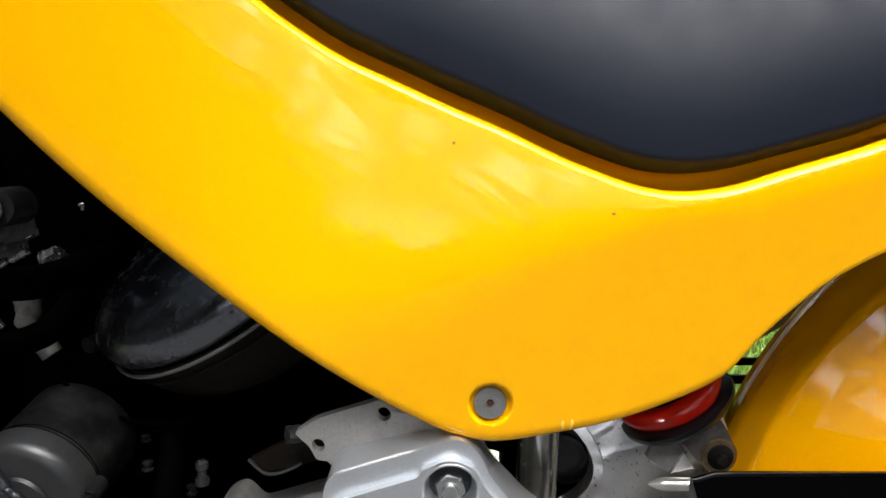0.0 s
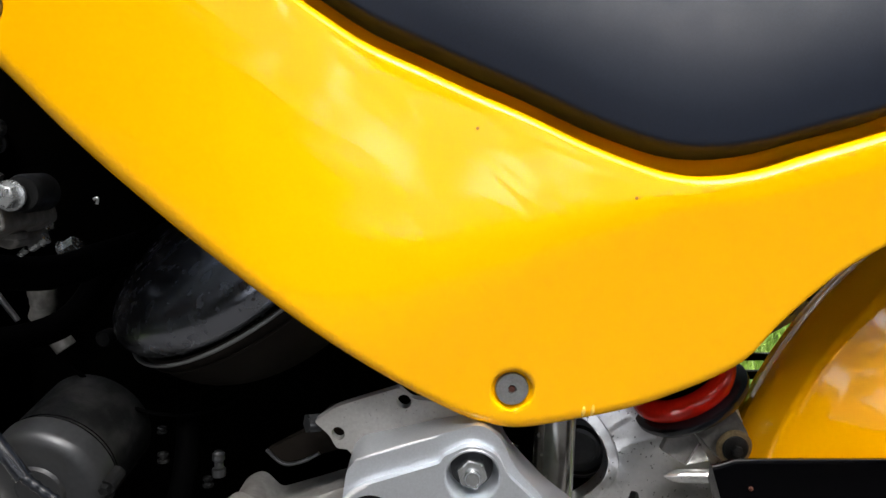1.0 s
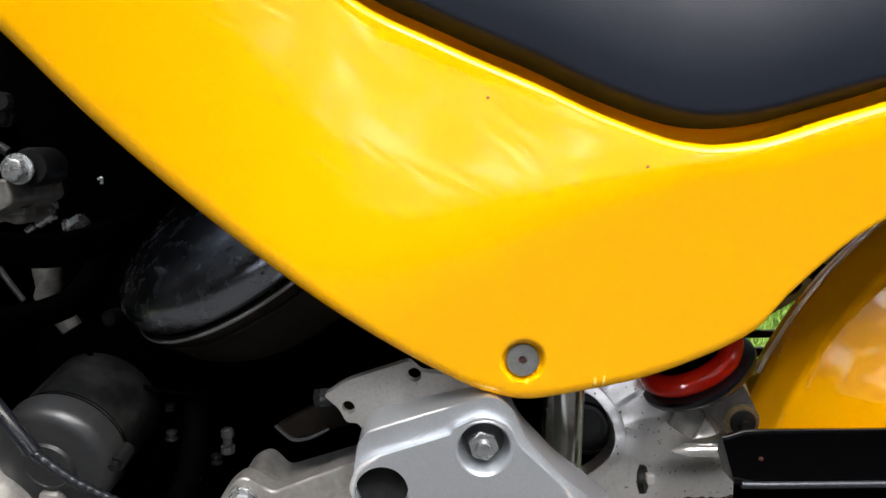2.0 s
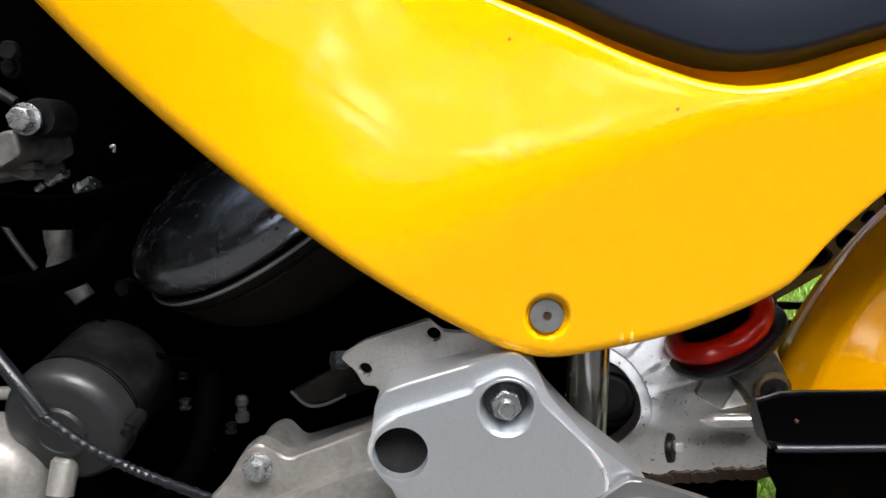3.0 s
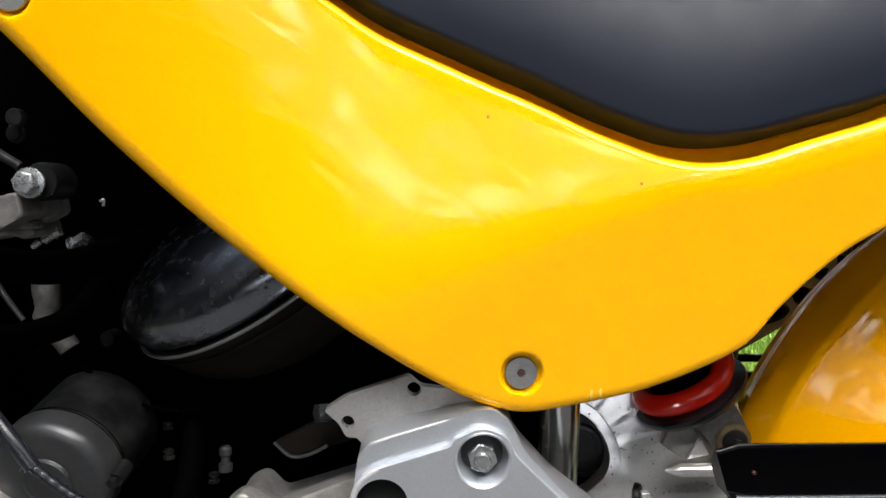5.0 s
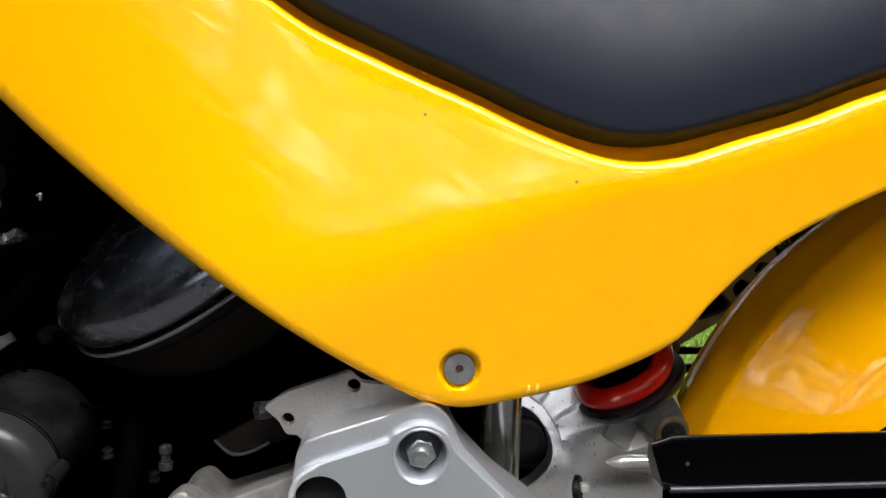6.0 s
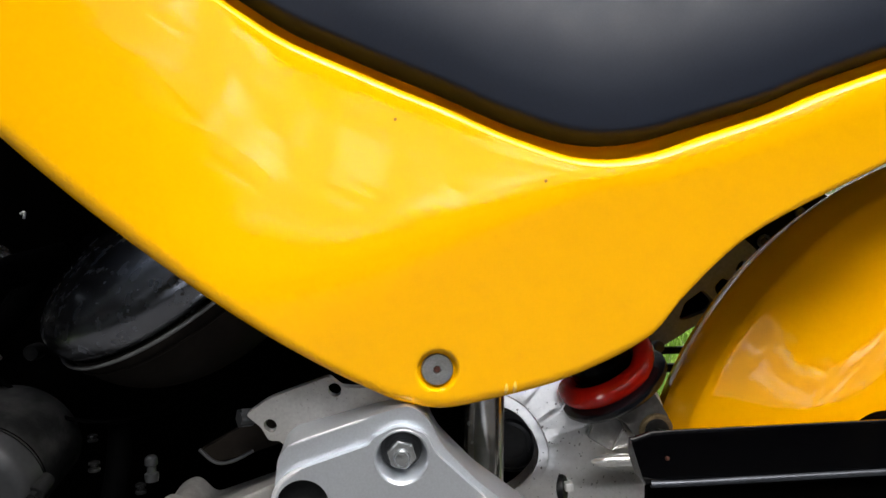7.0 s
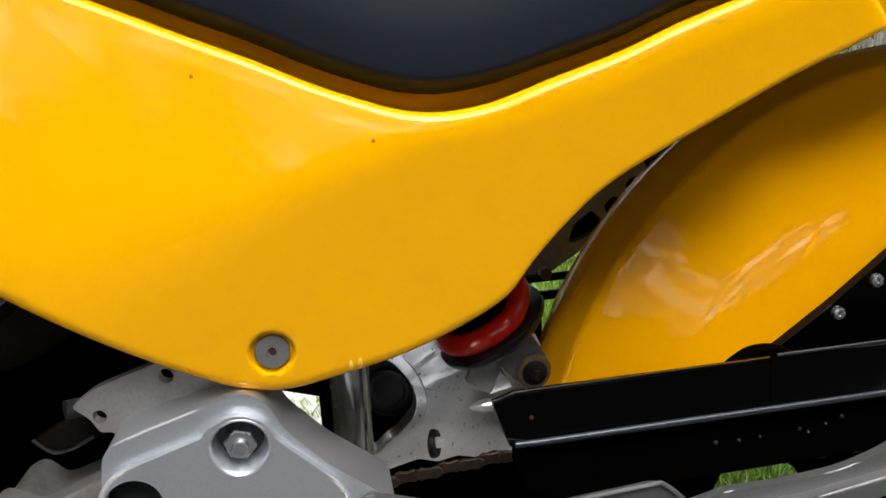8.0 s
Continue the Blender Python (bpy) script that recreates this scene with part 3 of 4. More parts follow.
# -- starter motor
def starter():
    at, way = Vector((-0.2315, 0.044, 0.4850)), Vector((0.10, 0.92, 0.25))
    body = part("starter_motor", turned([(0.0300, 0.018), (0.0312, 0.020), (0.0312, 0.058), (0.029, 0.060)], at, way, 48), DARKMETAL, bike, "dark grey cylindrical starter motor")
    part("end_cap", turned([(0.011, -0.0015), (0.0115, -0.002), (0.0135, -0.002), (0.0142, 0.0), (0.026, 0.0005), (0.0300, 0.003), (0.0318, 0.007), (0.0320, 0.0165), (0.0312, 0.0172)], at, way, 48), CAP, body, "rounded metal end cap")
    part("cap_ear", joined(turned([(0.0042, 0.0), (0.0046, 0.001), (0.0046, 0.012)], at + Vector((0.0325, 0.002, 0.000)), way, 18), turned([(0.0026, -0.003), (0.0028, -0.001), (0.0028, 0.002)], at + Vector((0.0325, 0.002, 0.000)), way, 6)), DARKMETAL, body)
    part("cap_band", turned([(0.0322, 0.0170), (0.0304, 0.0176), (0.0304, 0.0192), (0.0314, 0.0198)], at, way, 48), BLACKMETAL, body, "black sealing groove")


starter()


def cable():
    upper = spline([(-0.290, 0.036, 0.575), (-0.252, 0.030, 0.529), (-0.238, 0.027, 0.5125), (-0.2285, 0.026, 0.4995)], 6)
    lower = spline([(-0.2295, 0.026, 0.5005), (-0.213, 0.028, 0.4855), (-0.197, 0.032, 0.4735), (-0.183, 0.036, 0.4645), (-0.16, 0.045, 0.45)], 14)
    body = part("cable_sleeve", tube(upper, 0.0037, 14), CABLE, bike, "black rubber sleeve of a cable")
    part("ribbed_cable", tube(lower, [0.0023 + (0.0005 if k % 3 == 0 else 0) for k in range(len(lower))], 12), CABLE, body, "ribbed black cable")


cable()


# -- cylinder and small engine pieces
def cylinder_side():
    # Plain near-black blocks paint the deep shade of the engine's inside.
    body = part("engine_block", block((-0.62, 0.19, 0.15), (-0.025, 0.28, 0.80), 0.02), SHADEBLACK, bike, "engine block painted near-black for deep shade")
    part("cylinder", block((-0.62, 0.11, 0.15), (-0.31, 0.20, 0.68), 0.02), SHADEBLACK, body, "plain block painted near-black for a shaded cylinder")
    part("sump", block((-0.62, 0.09, 0.15), (-0.05, 0.2, 0.40), 0.02), SHADEBLACK, body)
    # Added black block fills the dark gap beside the chrome tube.
    part("gap_filler", block((0.0135, 0.098, 0.30), (0.0290, 0.13, 0.60), 0.003), SHADEBLACK, body, "added black block that fills a dark gap")
    ob = part("cylinder_flange", plate(rounded([(-0.30, 0.600), (-0.30, 0.6265), (-0.240, 0.6275, 0.004), (-0.227, 0.628, 0.004), (-0.2185, 0.6305, 0.003), (-0.2165, 0.6195, 0.003), (-0.2225, 0.6165), (-0.229, 0.6125, 0.004), (-0.245, 0.612)], 0.003), 0.004, 0.05, 0.002, (), 3), GRIMY, body, "cast cylinder flange")
    part("flange_bolt", joined(turned([(0.0062, 0.0), (0.0066, -0.001), (0.0066, -0.0022), (0.0045, -0.003)], (-0.2125, 0.004, 0.634), (0, 1, 0), 28), hexagon((-0.2125, 0.002, 0.634), (0, -1, 0), 0.0085, 0.006)), STEEL, body, "bright bolt head")
    part("flange_boss", turned([(0.0075, 0.0), (0.0085, 0.003), (0.0085, 0.018)], (-0.2105, 0.007, 0.6345), (0, 1, 0.0), 26), DARKMETAL, body)
    part("flange_tab", block((-0.2275, 0.02, 0.6130), (-0.2205, 0.03, 0.6165), 0.001), GRIMY, body)
    part("bright_clip", block((-0.2690, 0.14, 0.577), (-0.2530, 0.155, 0.587), 0.002, 2, (0, -28, 0)), STEEL, body, "small bright metal clip")
    part("bright_tab", block((-0.2790, 0.14, 0.6035), (-0.2680, 0.15, 0.608), 0.001, 2, (0, -25, 0)), STEEL, body)
    part("small_plug", turned([(0.0045, 0.0), (0.005, 0.001), (0.005, 0.01)], (-0.240, 0.143, 0.5375), (0.1, 1, 0), 18), DARKMETAL, body)
    part("glinting_clip", tube(spline([(-0.2505, 0.165, 0.6225), (-0.248, 0.165, 0.6235), (-0.2485, 0.165, 0.6195)], 4), 0.0009, 8), POLISHED, body)
    part("hose", tube(spline([(-0.33, 0.07, 0.612), (-0.285, 0.06, 0.598), (-0.238, 0.07, 0.590), (-0.215, 0.10, 0.595), (-0.20, 0.16, 0.60)], 8), 0.009, 16), RUBBER, body, "black rubber hose")
    part("hose_lower", tube(spline([(-0.33, 0.10, 0.548), (-0.29, 0.10, 0.545), (-0.245, 0.11, 0.556), (-0.225, 0.13, 0.59)], 8), 0.008, 16), RUBBER, body, "black rubber hose")
    part("head_bolt", turned([(0.0035, 0), (0.004, 0.001), (0.004, 0.004)], (-0.222, 0.01, 0.6625), (0, 1, 0), 14), DARKMETAL, body)
    part("clutch_lever", tube(spline([(-0.26, 0.012, 0.668), (-0.236, 0.008, 0.652), (-0.219, 0.008, 0.641)], 5), 0.0022, 10), DARKMETAL, body)
    part("lower_casting", plate(rounded([(-0.30, 0.618), (-0.233, 0.618, 0.004), (-0.225, 0.616, 0.004), (-0.2235, 0.610, 0.004), (-0.228, 0.6075, 0.003), (-0.235, 0.6100, 0.006), (-0.252, 0.606, 0.006), (-0.30, 0.602)], 0.003), 0.026, 0.055, 0.003, (), 3), GRIMY, body, "grimy rounded casting under the flange")
    for k, (x, z, q) in enumerate(((-0.2345, 0.6040, 0.0016), (-0.2290, 0.6070, 0.0022), (-0.2245, 0.6100, 0.0030))):
        part("fitting", turned([(q * 0.8, 0.0), (q, 0.0006), (q, 0.0042), (q * 0.8, 0.0048)], (x - 0.002, 0.050, z - 0.0015), (0.8, 0.0, 0.55), 14), STEEL, body, "small dull metal fitting")
    part("hose_clip", joined(turned([(0.0055, 0.0), (0.0068, 0.0004), (0.0068, 0.0018), (0.0055, 0.0022)], (-0.2330, 0.088, 0.5985), (0.85, -0.1, 0.50), 22), hexagon((-0.2318, 0.088, 0.5992), (0.85, -0.1, 0.50), 0.0095, 0.0085)), NUT, body, "bright hose union nut")
    part("link_rod", tube(spline([(-0.303, 0.13, 0.582), (-0.293, 0.13, 0.565), (-0.284, 0.13, 0.552)], 5), 0.0018, 10), CAP, body, "thin dark rod")
    part("drain_pipe", tube(spline([(-0.281, 0.152, 0.582), (-0.279, 0.150, 0.568), (-0.2785, 0.150, 0.558), (-0.282, 0.152, 0.549)], 6), [0.0085] * 9 + [0.0080] * 4 + [0.0072] * 6, 16), GRIMY, body, "stained metal pipe")
    part("elbow", tube(spline([(-0.280, 0.152, 0.541), (-0.272, 0.150, 0.538), (-0.266, 0.150, 0.530)], 6), 0.0068, 16), GRIMY, body, "short grimy elbow")
    part("upper_bolt", joined(turned([(0.0040, 0.0), (0.0044, -0.0008), (0.0044, -0.002), (0.003, -0.0026)], (-0.2255, 0.020, 0.6560), (0, 1, 0), 18), hexagon((-0.2255, 0.018, 0.6560), (0, -1, 0), 0.0055, 0.003)), DARKMETAL, body)
    return body


engine = cylinder_side()


def lower_case():
    body = part("clutch_cover", turned([(0.001, -0.012), (0.018, -0.010), (0.028, -0.005), (0.032, 0.002), (0.034, 0.02)], (-0.275, 0.05, 0.452), (0.1, 1, 0.1), 40), ALU_DIRTY, bike, "rounded grey engine cover")
    part("cover_boss", tube([(-0.2345, 0.045, 0.452), (-0.233, 0.05, 0.4665), (-0.232, 0.055, 0.470)], [0.0065, 0.007, 0.005], 18), ALU_DIRTY, body)
    part("cover_ridge", tube(spline([(-0.30, 0.07, 0.4955), (-0.262, 0.07, 0.497), (-0.238, 0.07, 0.5), (-0.225, 0.07, 0.49)], 6), 0.0035, 12), ALU_DIRTY, body)


lower_case()


def fittings():
    body = part("stand_bracket", plate(rounded([(-0.1215, 0.5115, 0.001), (-0.112, 0.505), (-0.095, 0.509), (-0.078, 0.514), (-0.070, 0.535), (-0.088, 0.535), (-0.100, 0.523)], 0.002), 0.062, 0.068, 0.001, (), 3, lambda x, y, z: (x, y, z - 0.0135)), DIMMETAL, bike, "dark metal bracket tab")
    part("bracket_lip", tube(spline([(-0.1215, 0.061, 0.4990), (-0.113, 0.060, 0.4920), (-0.104, 0.060, 0.4925), (-0.094, 0.061, 0.4970)], 6), 0.001, 8), CAP, body)
    for k, (x, y, z, r, h) in enumerate([(-0.151, 0.076, 0.478, 0.0034, 0.014), (-0.160, 0.085, 0.468, 0.0028, 0.006), (-0.172, 0.085, 0.458, 0.0026, 0.008), (-0.186, 0.09, 0.480, 0.003, 0.006), (-0.186, 0.09, 0.497, 0.0025, 0.004)]):
        part("stud", turned([(r, 0), (r * 1.1, h * 0.1), (r * 1.1, h * 0.3), (r * 0.7, h * 0.35), (r * 0.7, h * 0.6), (r, h * 0.65), (r, h * 0.9), (r * 0.6, h)], (x, y, z), (0, 0.05, 1), 16), CAP if k == 0 else DARKMETAL, body, "small worn threaded stud" if k == 0 else "")
    part("wire", tube(spline([(-0.235, 0.09, 0.535), (-0.20, 0.088, 0.512), (-0.165, 0.085, 0.510), (-0.14, 0.085, 0.522), (-0.135, 0.09, 0.545)], 8), 0.0012, 8), RUBBER, body, "thin dark wire")
    part("lower_hose", tube(spline([(-0.200, 0.08, 0.43), (-0.178, 0.08, 0.455), (-0.172, 0.09, 0.49), (-0.18, 0.12, 0.53)], 8), 0.0065, 14), RUBBER, body, "black hose")


fittings()


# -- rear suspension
# The link and the shock absorber are set back by scaling about the camera's eye, to fit its view.
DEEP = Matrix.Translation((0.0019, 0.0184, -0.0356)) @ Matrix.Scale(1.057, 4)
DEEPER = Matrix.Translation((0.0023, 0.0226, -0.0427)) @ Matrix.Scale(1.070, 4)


def moved(bm, m):
    bm.transform(m)
    return bm


def linkage():
    def lean(z):
        """The link's face: upright low down, leaning back towards its top."""
        return sum((0.03 + 0.18 * ease((0.43 + 0.002 * k - 0.448) / 0.030)) * 0.002 for k in range(int((z - 0.43) / 0.002))) + 0.0002

    hole = spline([(0.030, 0.505), (0.045, 0.5025), (0.054, 0.497), (0.0605, 0.488), (0.0635, 0.478), (0.0615, 0.469), (0.055, 0.4615), (0.047, 0.4555), (0.036, 0.449), (0.030, 0.47)], 5, True)
    o = rounded([(0.018, 0.545), (0.105, 0.545), (0.118, 0.520), (0.122, 0.495), (0.131, 0.475), (0.136, 0.4400, 0.001), (0.127, 0.4418, 0.001), (0.117, 0.4385, 0.001), (0.106, 0.4412, 0.001), (0.095, 0.4385, 0.001), (0.085, 0.4410, 0.001), (0.073, 0.4390, 0.001), (0.062, 0.4425), (0.018, 0.43)], 0.003)
    bm = plate(o, 0.0, 0.012, 0.0016, [hole], 3)
    bmesh.ops.subdivide_edges(bm, edges=[e for e in bm.edges if e.calc_length() > 0.008], cuts=3, use_grid_fill=True)
    bmesh.ops.triangulate(bm, faces=bm.faces)
    for v in bm.verts:
        x, y, z = v.co
        v.co.y = y + 0.090 + lean(z) + 0.0002 * math.sin((z - 0.44) * 150) * math.sin(x * 110) + 0.10 * max(0.060 - x, 0)
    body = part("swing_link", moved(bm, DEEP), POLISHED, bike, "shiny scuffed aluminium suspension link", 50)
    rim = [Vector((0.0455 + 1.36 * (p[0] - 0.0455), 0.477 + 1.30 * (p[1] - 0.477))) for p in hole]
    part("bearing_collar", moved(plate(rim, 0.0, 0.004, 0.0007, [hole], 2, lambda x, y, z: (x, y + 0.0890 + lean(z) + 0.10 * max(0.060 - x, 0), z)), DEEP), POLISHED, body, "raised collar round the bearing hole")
    # The gusset's shading is put into its duller metal.
    part("link_gusset", moved(plate(rounded([(0.1005, 0.503), (0.111, 0.495), (0.1165, 0.482), (0.103, 0.4795), (0.0915, 0.4865)], 0.0015), 0.0, 0.004, 0.0008, (), 2, lambda x, y, z: (x, y + 0.0845 + 0.24 * (z - 0.48) - 0.15 * (x - 0.10), z)), DEEP), ALU_DIRTY, body, "metal gusset in a dull tone that paints its shading")
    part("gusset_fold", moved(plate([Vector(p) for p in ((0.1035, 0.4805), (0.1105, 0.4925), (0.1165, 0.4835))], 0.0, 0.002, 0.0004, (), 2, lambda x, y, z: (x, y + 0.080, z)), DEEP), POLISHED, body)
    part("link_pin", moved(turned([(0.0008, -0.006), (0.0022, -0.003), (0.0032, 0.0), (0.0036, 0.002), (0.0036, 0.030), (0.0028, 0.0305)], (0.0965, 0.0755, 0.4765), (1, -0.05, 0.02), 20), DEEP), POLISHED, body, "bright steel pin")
    part("clip_ring", turned([(0.0070, 0.0015), (0.0076, 0.0), (0.0076, -0.0015), (0.005, -0.0025)], (0.0722, 0.066, 0.4655), (1.0, -0.45, 0.1), 24), DARKMETAL, body, "dark oily clip")
    part("clip_nut", block((0.0716, 0.057, 0.4668), (0.0762, 0.062, 0.4716), 0.0010), POLISHED, body, "small bright square nut")
    part("chrome_tube", turned([(0.0108, 0.0), (0.0110, 0.001), (0.0110, 0.12), (0.0104, 0.122)], (0.0285, 0.075, 0.435), (0.03, 0.0, 1), 28), CHROME, body, "stained chrome tube")
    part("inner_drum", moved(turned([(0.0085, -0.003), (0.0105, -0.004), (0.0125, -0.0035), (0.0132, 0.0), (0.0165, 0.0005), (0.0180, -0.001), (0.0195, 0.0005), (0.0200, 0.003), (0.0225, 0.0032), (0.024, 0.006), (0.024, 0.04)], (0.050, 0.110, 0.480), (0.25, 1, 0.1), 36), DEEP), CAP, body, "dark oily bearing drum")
    # Added black block darkens what shows through the link's hole.
    part("link_backing", moved(block((0.034, 0.142, 0.445), (0.075, 0.16, 0.50), 0.003), DEEP), SHADEBLACK, body, "added black block that darkens the hole in the link")
    # Added black plate covers the view above the pale gap.
    part("gap_cover", plate([Vector(p) for p in ((-0.012, 0.4945), (-0.012, 0.57), (0.015, 0.57), (0.015, 0.4862), (0.012, 0.487))], 0.0985, 0.12, 0.0005), SHADEBLACK, body, "added black plate that covers the view above a gap")
    return body


linkage()


def shock():
    at, way = Vector((0.1035, 0.088, 0.5225)), Vector((-0.50, -0.10, 0.86)).normalized()
    side = way.orthogonal().normalized()
    up = way.cross(side)
    turns = []
    for k in range(150):
        a, h = 2 * math.pi * k / 36, 0.036 * max(k - 26, 0) / 36
        turns.append(at + way * (0.001 + h) + 0.0246 * (math.cos(a) * side + math.sin(a) * up))
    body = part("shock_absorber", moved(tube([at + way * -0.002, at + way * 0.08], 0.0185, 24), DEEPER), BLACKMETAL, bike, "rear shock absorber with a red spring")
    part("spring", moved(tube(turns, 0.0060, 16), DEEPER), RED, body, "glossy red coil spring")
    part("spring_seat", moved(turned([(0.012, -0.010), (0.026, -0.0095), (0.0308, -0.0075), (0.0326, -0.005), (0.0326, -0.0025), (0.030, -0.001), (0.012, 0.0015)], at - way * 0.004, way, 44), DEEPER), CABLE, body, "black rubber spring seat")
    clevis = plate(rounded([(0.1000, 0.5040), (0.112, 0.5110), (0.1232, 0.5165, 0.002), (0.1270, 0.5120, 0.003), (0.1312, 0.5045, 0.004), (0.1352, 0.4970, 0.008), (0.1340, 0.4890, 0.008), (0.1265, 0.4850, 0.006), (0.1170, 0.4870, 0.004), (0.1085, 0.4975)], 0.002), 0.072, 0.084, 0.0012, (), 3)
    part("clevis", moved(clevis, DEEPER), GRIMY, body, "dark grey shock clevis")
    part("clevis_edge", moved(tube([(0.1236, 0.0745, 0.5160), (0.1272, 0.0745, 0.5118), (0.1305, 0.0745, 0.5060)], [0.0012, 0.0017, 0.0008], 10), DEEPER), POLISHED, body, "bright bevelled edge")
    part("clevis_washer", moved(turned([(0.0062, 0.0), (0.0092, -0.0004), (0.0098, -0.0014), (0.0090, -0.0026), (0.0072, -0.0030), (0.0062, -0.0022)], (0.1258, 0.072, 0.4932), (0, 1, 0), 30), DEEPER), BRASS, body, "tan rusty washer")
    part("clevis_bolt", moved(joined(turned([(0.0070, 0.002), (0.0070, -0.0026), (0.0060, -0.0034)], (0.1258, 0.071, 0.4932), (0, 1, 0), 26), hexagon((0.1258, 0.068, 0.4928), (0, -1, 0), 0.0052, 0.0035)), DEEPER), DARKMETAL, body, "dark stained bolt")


shock()


def swingarm():
    rows = []
    for x in [0.0945, 0.0965, 0.100, 0.105, 0.115, 0.15, 0.20, 0.30, 0.45, 0.70]:
        e = ease((x - 0.0945) / 0.012)
        top, mid, low = 0.5085 + 0.0030 * e, 0.4885 - 0.0025 * e, 0.484 - 0.027 * ease((x - 0.10) / 0.03)
        rows.append([(x, 0.030, top - 0.012), (x, 0.020, top - 0.0005), (x, 0.0172, top), (x, 0.0156, top - 0.0018), (x, 0.0156, mid + 0.0012), (x, 0.0150, mid + 0.0004), (x, 0.0128, mid - 0.0008), (x, 0.0126, mid - 0.0018), (x, 0.0140, mid - 0.0024), (x, 0.030, mid - 0.0024)])
    rows = [[(p[0] + 0.32 * max(0.506 - p[2], 0) * (1 - ease((p[0] - 0.0945) / 0.05)), p[1], p[2]) for p in row] for row in rows]
    bm = sheet(rows, True)
    bm.faces.new([v for v in bm.verts][:10])
    body = part("swingarm", bm, BLACKMETAL, bike, "glossy black swingarm with a folded edge", 50)
    # Near-black colour paints the shade under the fold.
    part("lower_web", plate(rounded([(0.1045, 0.487), (0.70, 0.487), (0.70, 0.450), (0.30, 0.452), (0.13, 0.450), (0.112, 0.456), (0.1045, 0.472)], 0.003), 0.020, 0.026, 0.001), SHADEBLACK, body, "web under the fold, painted near-black for its shade")
    # Lighter metallic strips paint highlights along the swingarm's edges.
    part("fold_highlight", tube([(0.1035, 0.0140, 0.4862), (0.115, 0.0138, 0.4860), (0.30, 0.0138, 0.4862), (0.70, 0.0138, 0.4866)], 0.0017, 12), FOLDSHINE, body, "lighter strip that paints the fold's highlight")
    part("plate_highlight", tube([(0.236, 0.0152, 0.5132), (0.30, 0.0152, 0.5132), (0.70, 0.0152, 0.5132)], 0.0009, 10), FOLDSHINE, body, "lighter strip that paints the plate edge's highlight")
    part("swingarm_plate", sheet([[(x, 0.0175, 0.5110), (x, 0.0160, 0.5136), (x, 0.0152 - 0.0012 * ease((x - 0.2335) / 0.016), 0.5120), (x, 0.0152 - 0.0014 * ease((x - 0.2335) / 0.016), 0.4875)] for x in [0.2335, 0.236, 0.239, 0.242, 0.246, 0.25, 0.30, 0.45, 0.70]]), BLACKMETAL, body, "second black plate", 50)
    part("arm_hump", plate(rounded([(0.224, 0.500), (0.236, 0.5075, 0.006), (0.250, 0.508, 0.006), (0.262, 0.503), (0.262, 0.49), (0.224, 0.49)], 0.003), 0.036, 0.044, 0.001), SHADEBLACK, body)
    # A brown disc stands for a small rusty hole in the arm.
    part("arm_hole", turned([(0.0010, 0.001), (0.0011, 0.0), (0.0006, -0.0005)], (0.112, 0.0142, 0.4985), (0, 1, 0), 12), RUST, body, "small rusty brown disc that stands for a hole")
    guard = part("chain_guard", plate(rounded([(0.232, 0.498), (0.256, 0.5035), (0.289, 0.5255), (0.321, 0.5495), (0.40, 0.60), (0.60, 0.62), (0.60, 0.47), (0.24, 0.47)], 0.003), 0.046, 0.052, 0.001), BLACKMETAL, body, "black chain guard")
    for x, z in ((0.290, 0.519), (0.3115, 0.5345)):
        part("guard_bolt", turned([(0.0036, 0.001), (0.0038, 0.0), (0.0034, -0.0018), (0.0018, -0.0024), (0.0014, -0.0012)], (x, 0.0455, z), (0, 1, 0), 18), STEEL, body, "bright socket bolt")
    # Added black plate fills the dark space below the arm.
    part("underarm_fill", plate(rounded([(0.118, 0.478), (0.30, 0.485), (0.62, 0.485), (0.62, 0.34), (0.285, 0.405), (0.266, 0.4345), (0.252, 0.4450), (0.231, 0.4452), (0.222, 0.4435), (0.214, 0.428), (0.21, 0.36), (0.115, 0.36)], 0.003), 0.036, 0.044, 0.002), SHADEBLACK, body, "added black plate that fills the dark space below the swingarm")
    return body


arm = swingarm()


def dark_backings():
    # Added black plates stand for the dark behind the clevis and below the link.
    part("clevis_backing", plate(rounded([(0.098, 0.440), (0.098, 0.512), (0.126, 0.514), (0.160, 0.500), (0.160, 0.440)], 0.004), 0.156, 0.175, 0.003), SHADEBLACK, arm, "added black plate that darkens the space behind the clevis")
    part("below_link_fill", plate(rounded([(0.030, 0.446), (0.150, 0.446), (0.150, 0.29), (0.030, 0.29)], 0.004), 0.142, 0.165, 0.004), SHADEBLACK, arm, "added black plate that darkens the space below the link")


dark_backings()


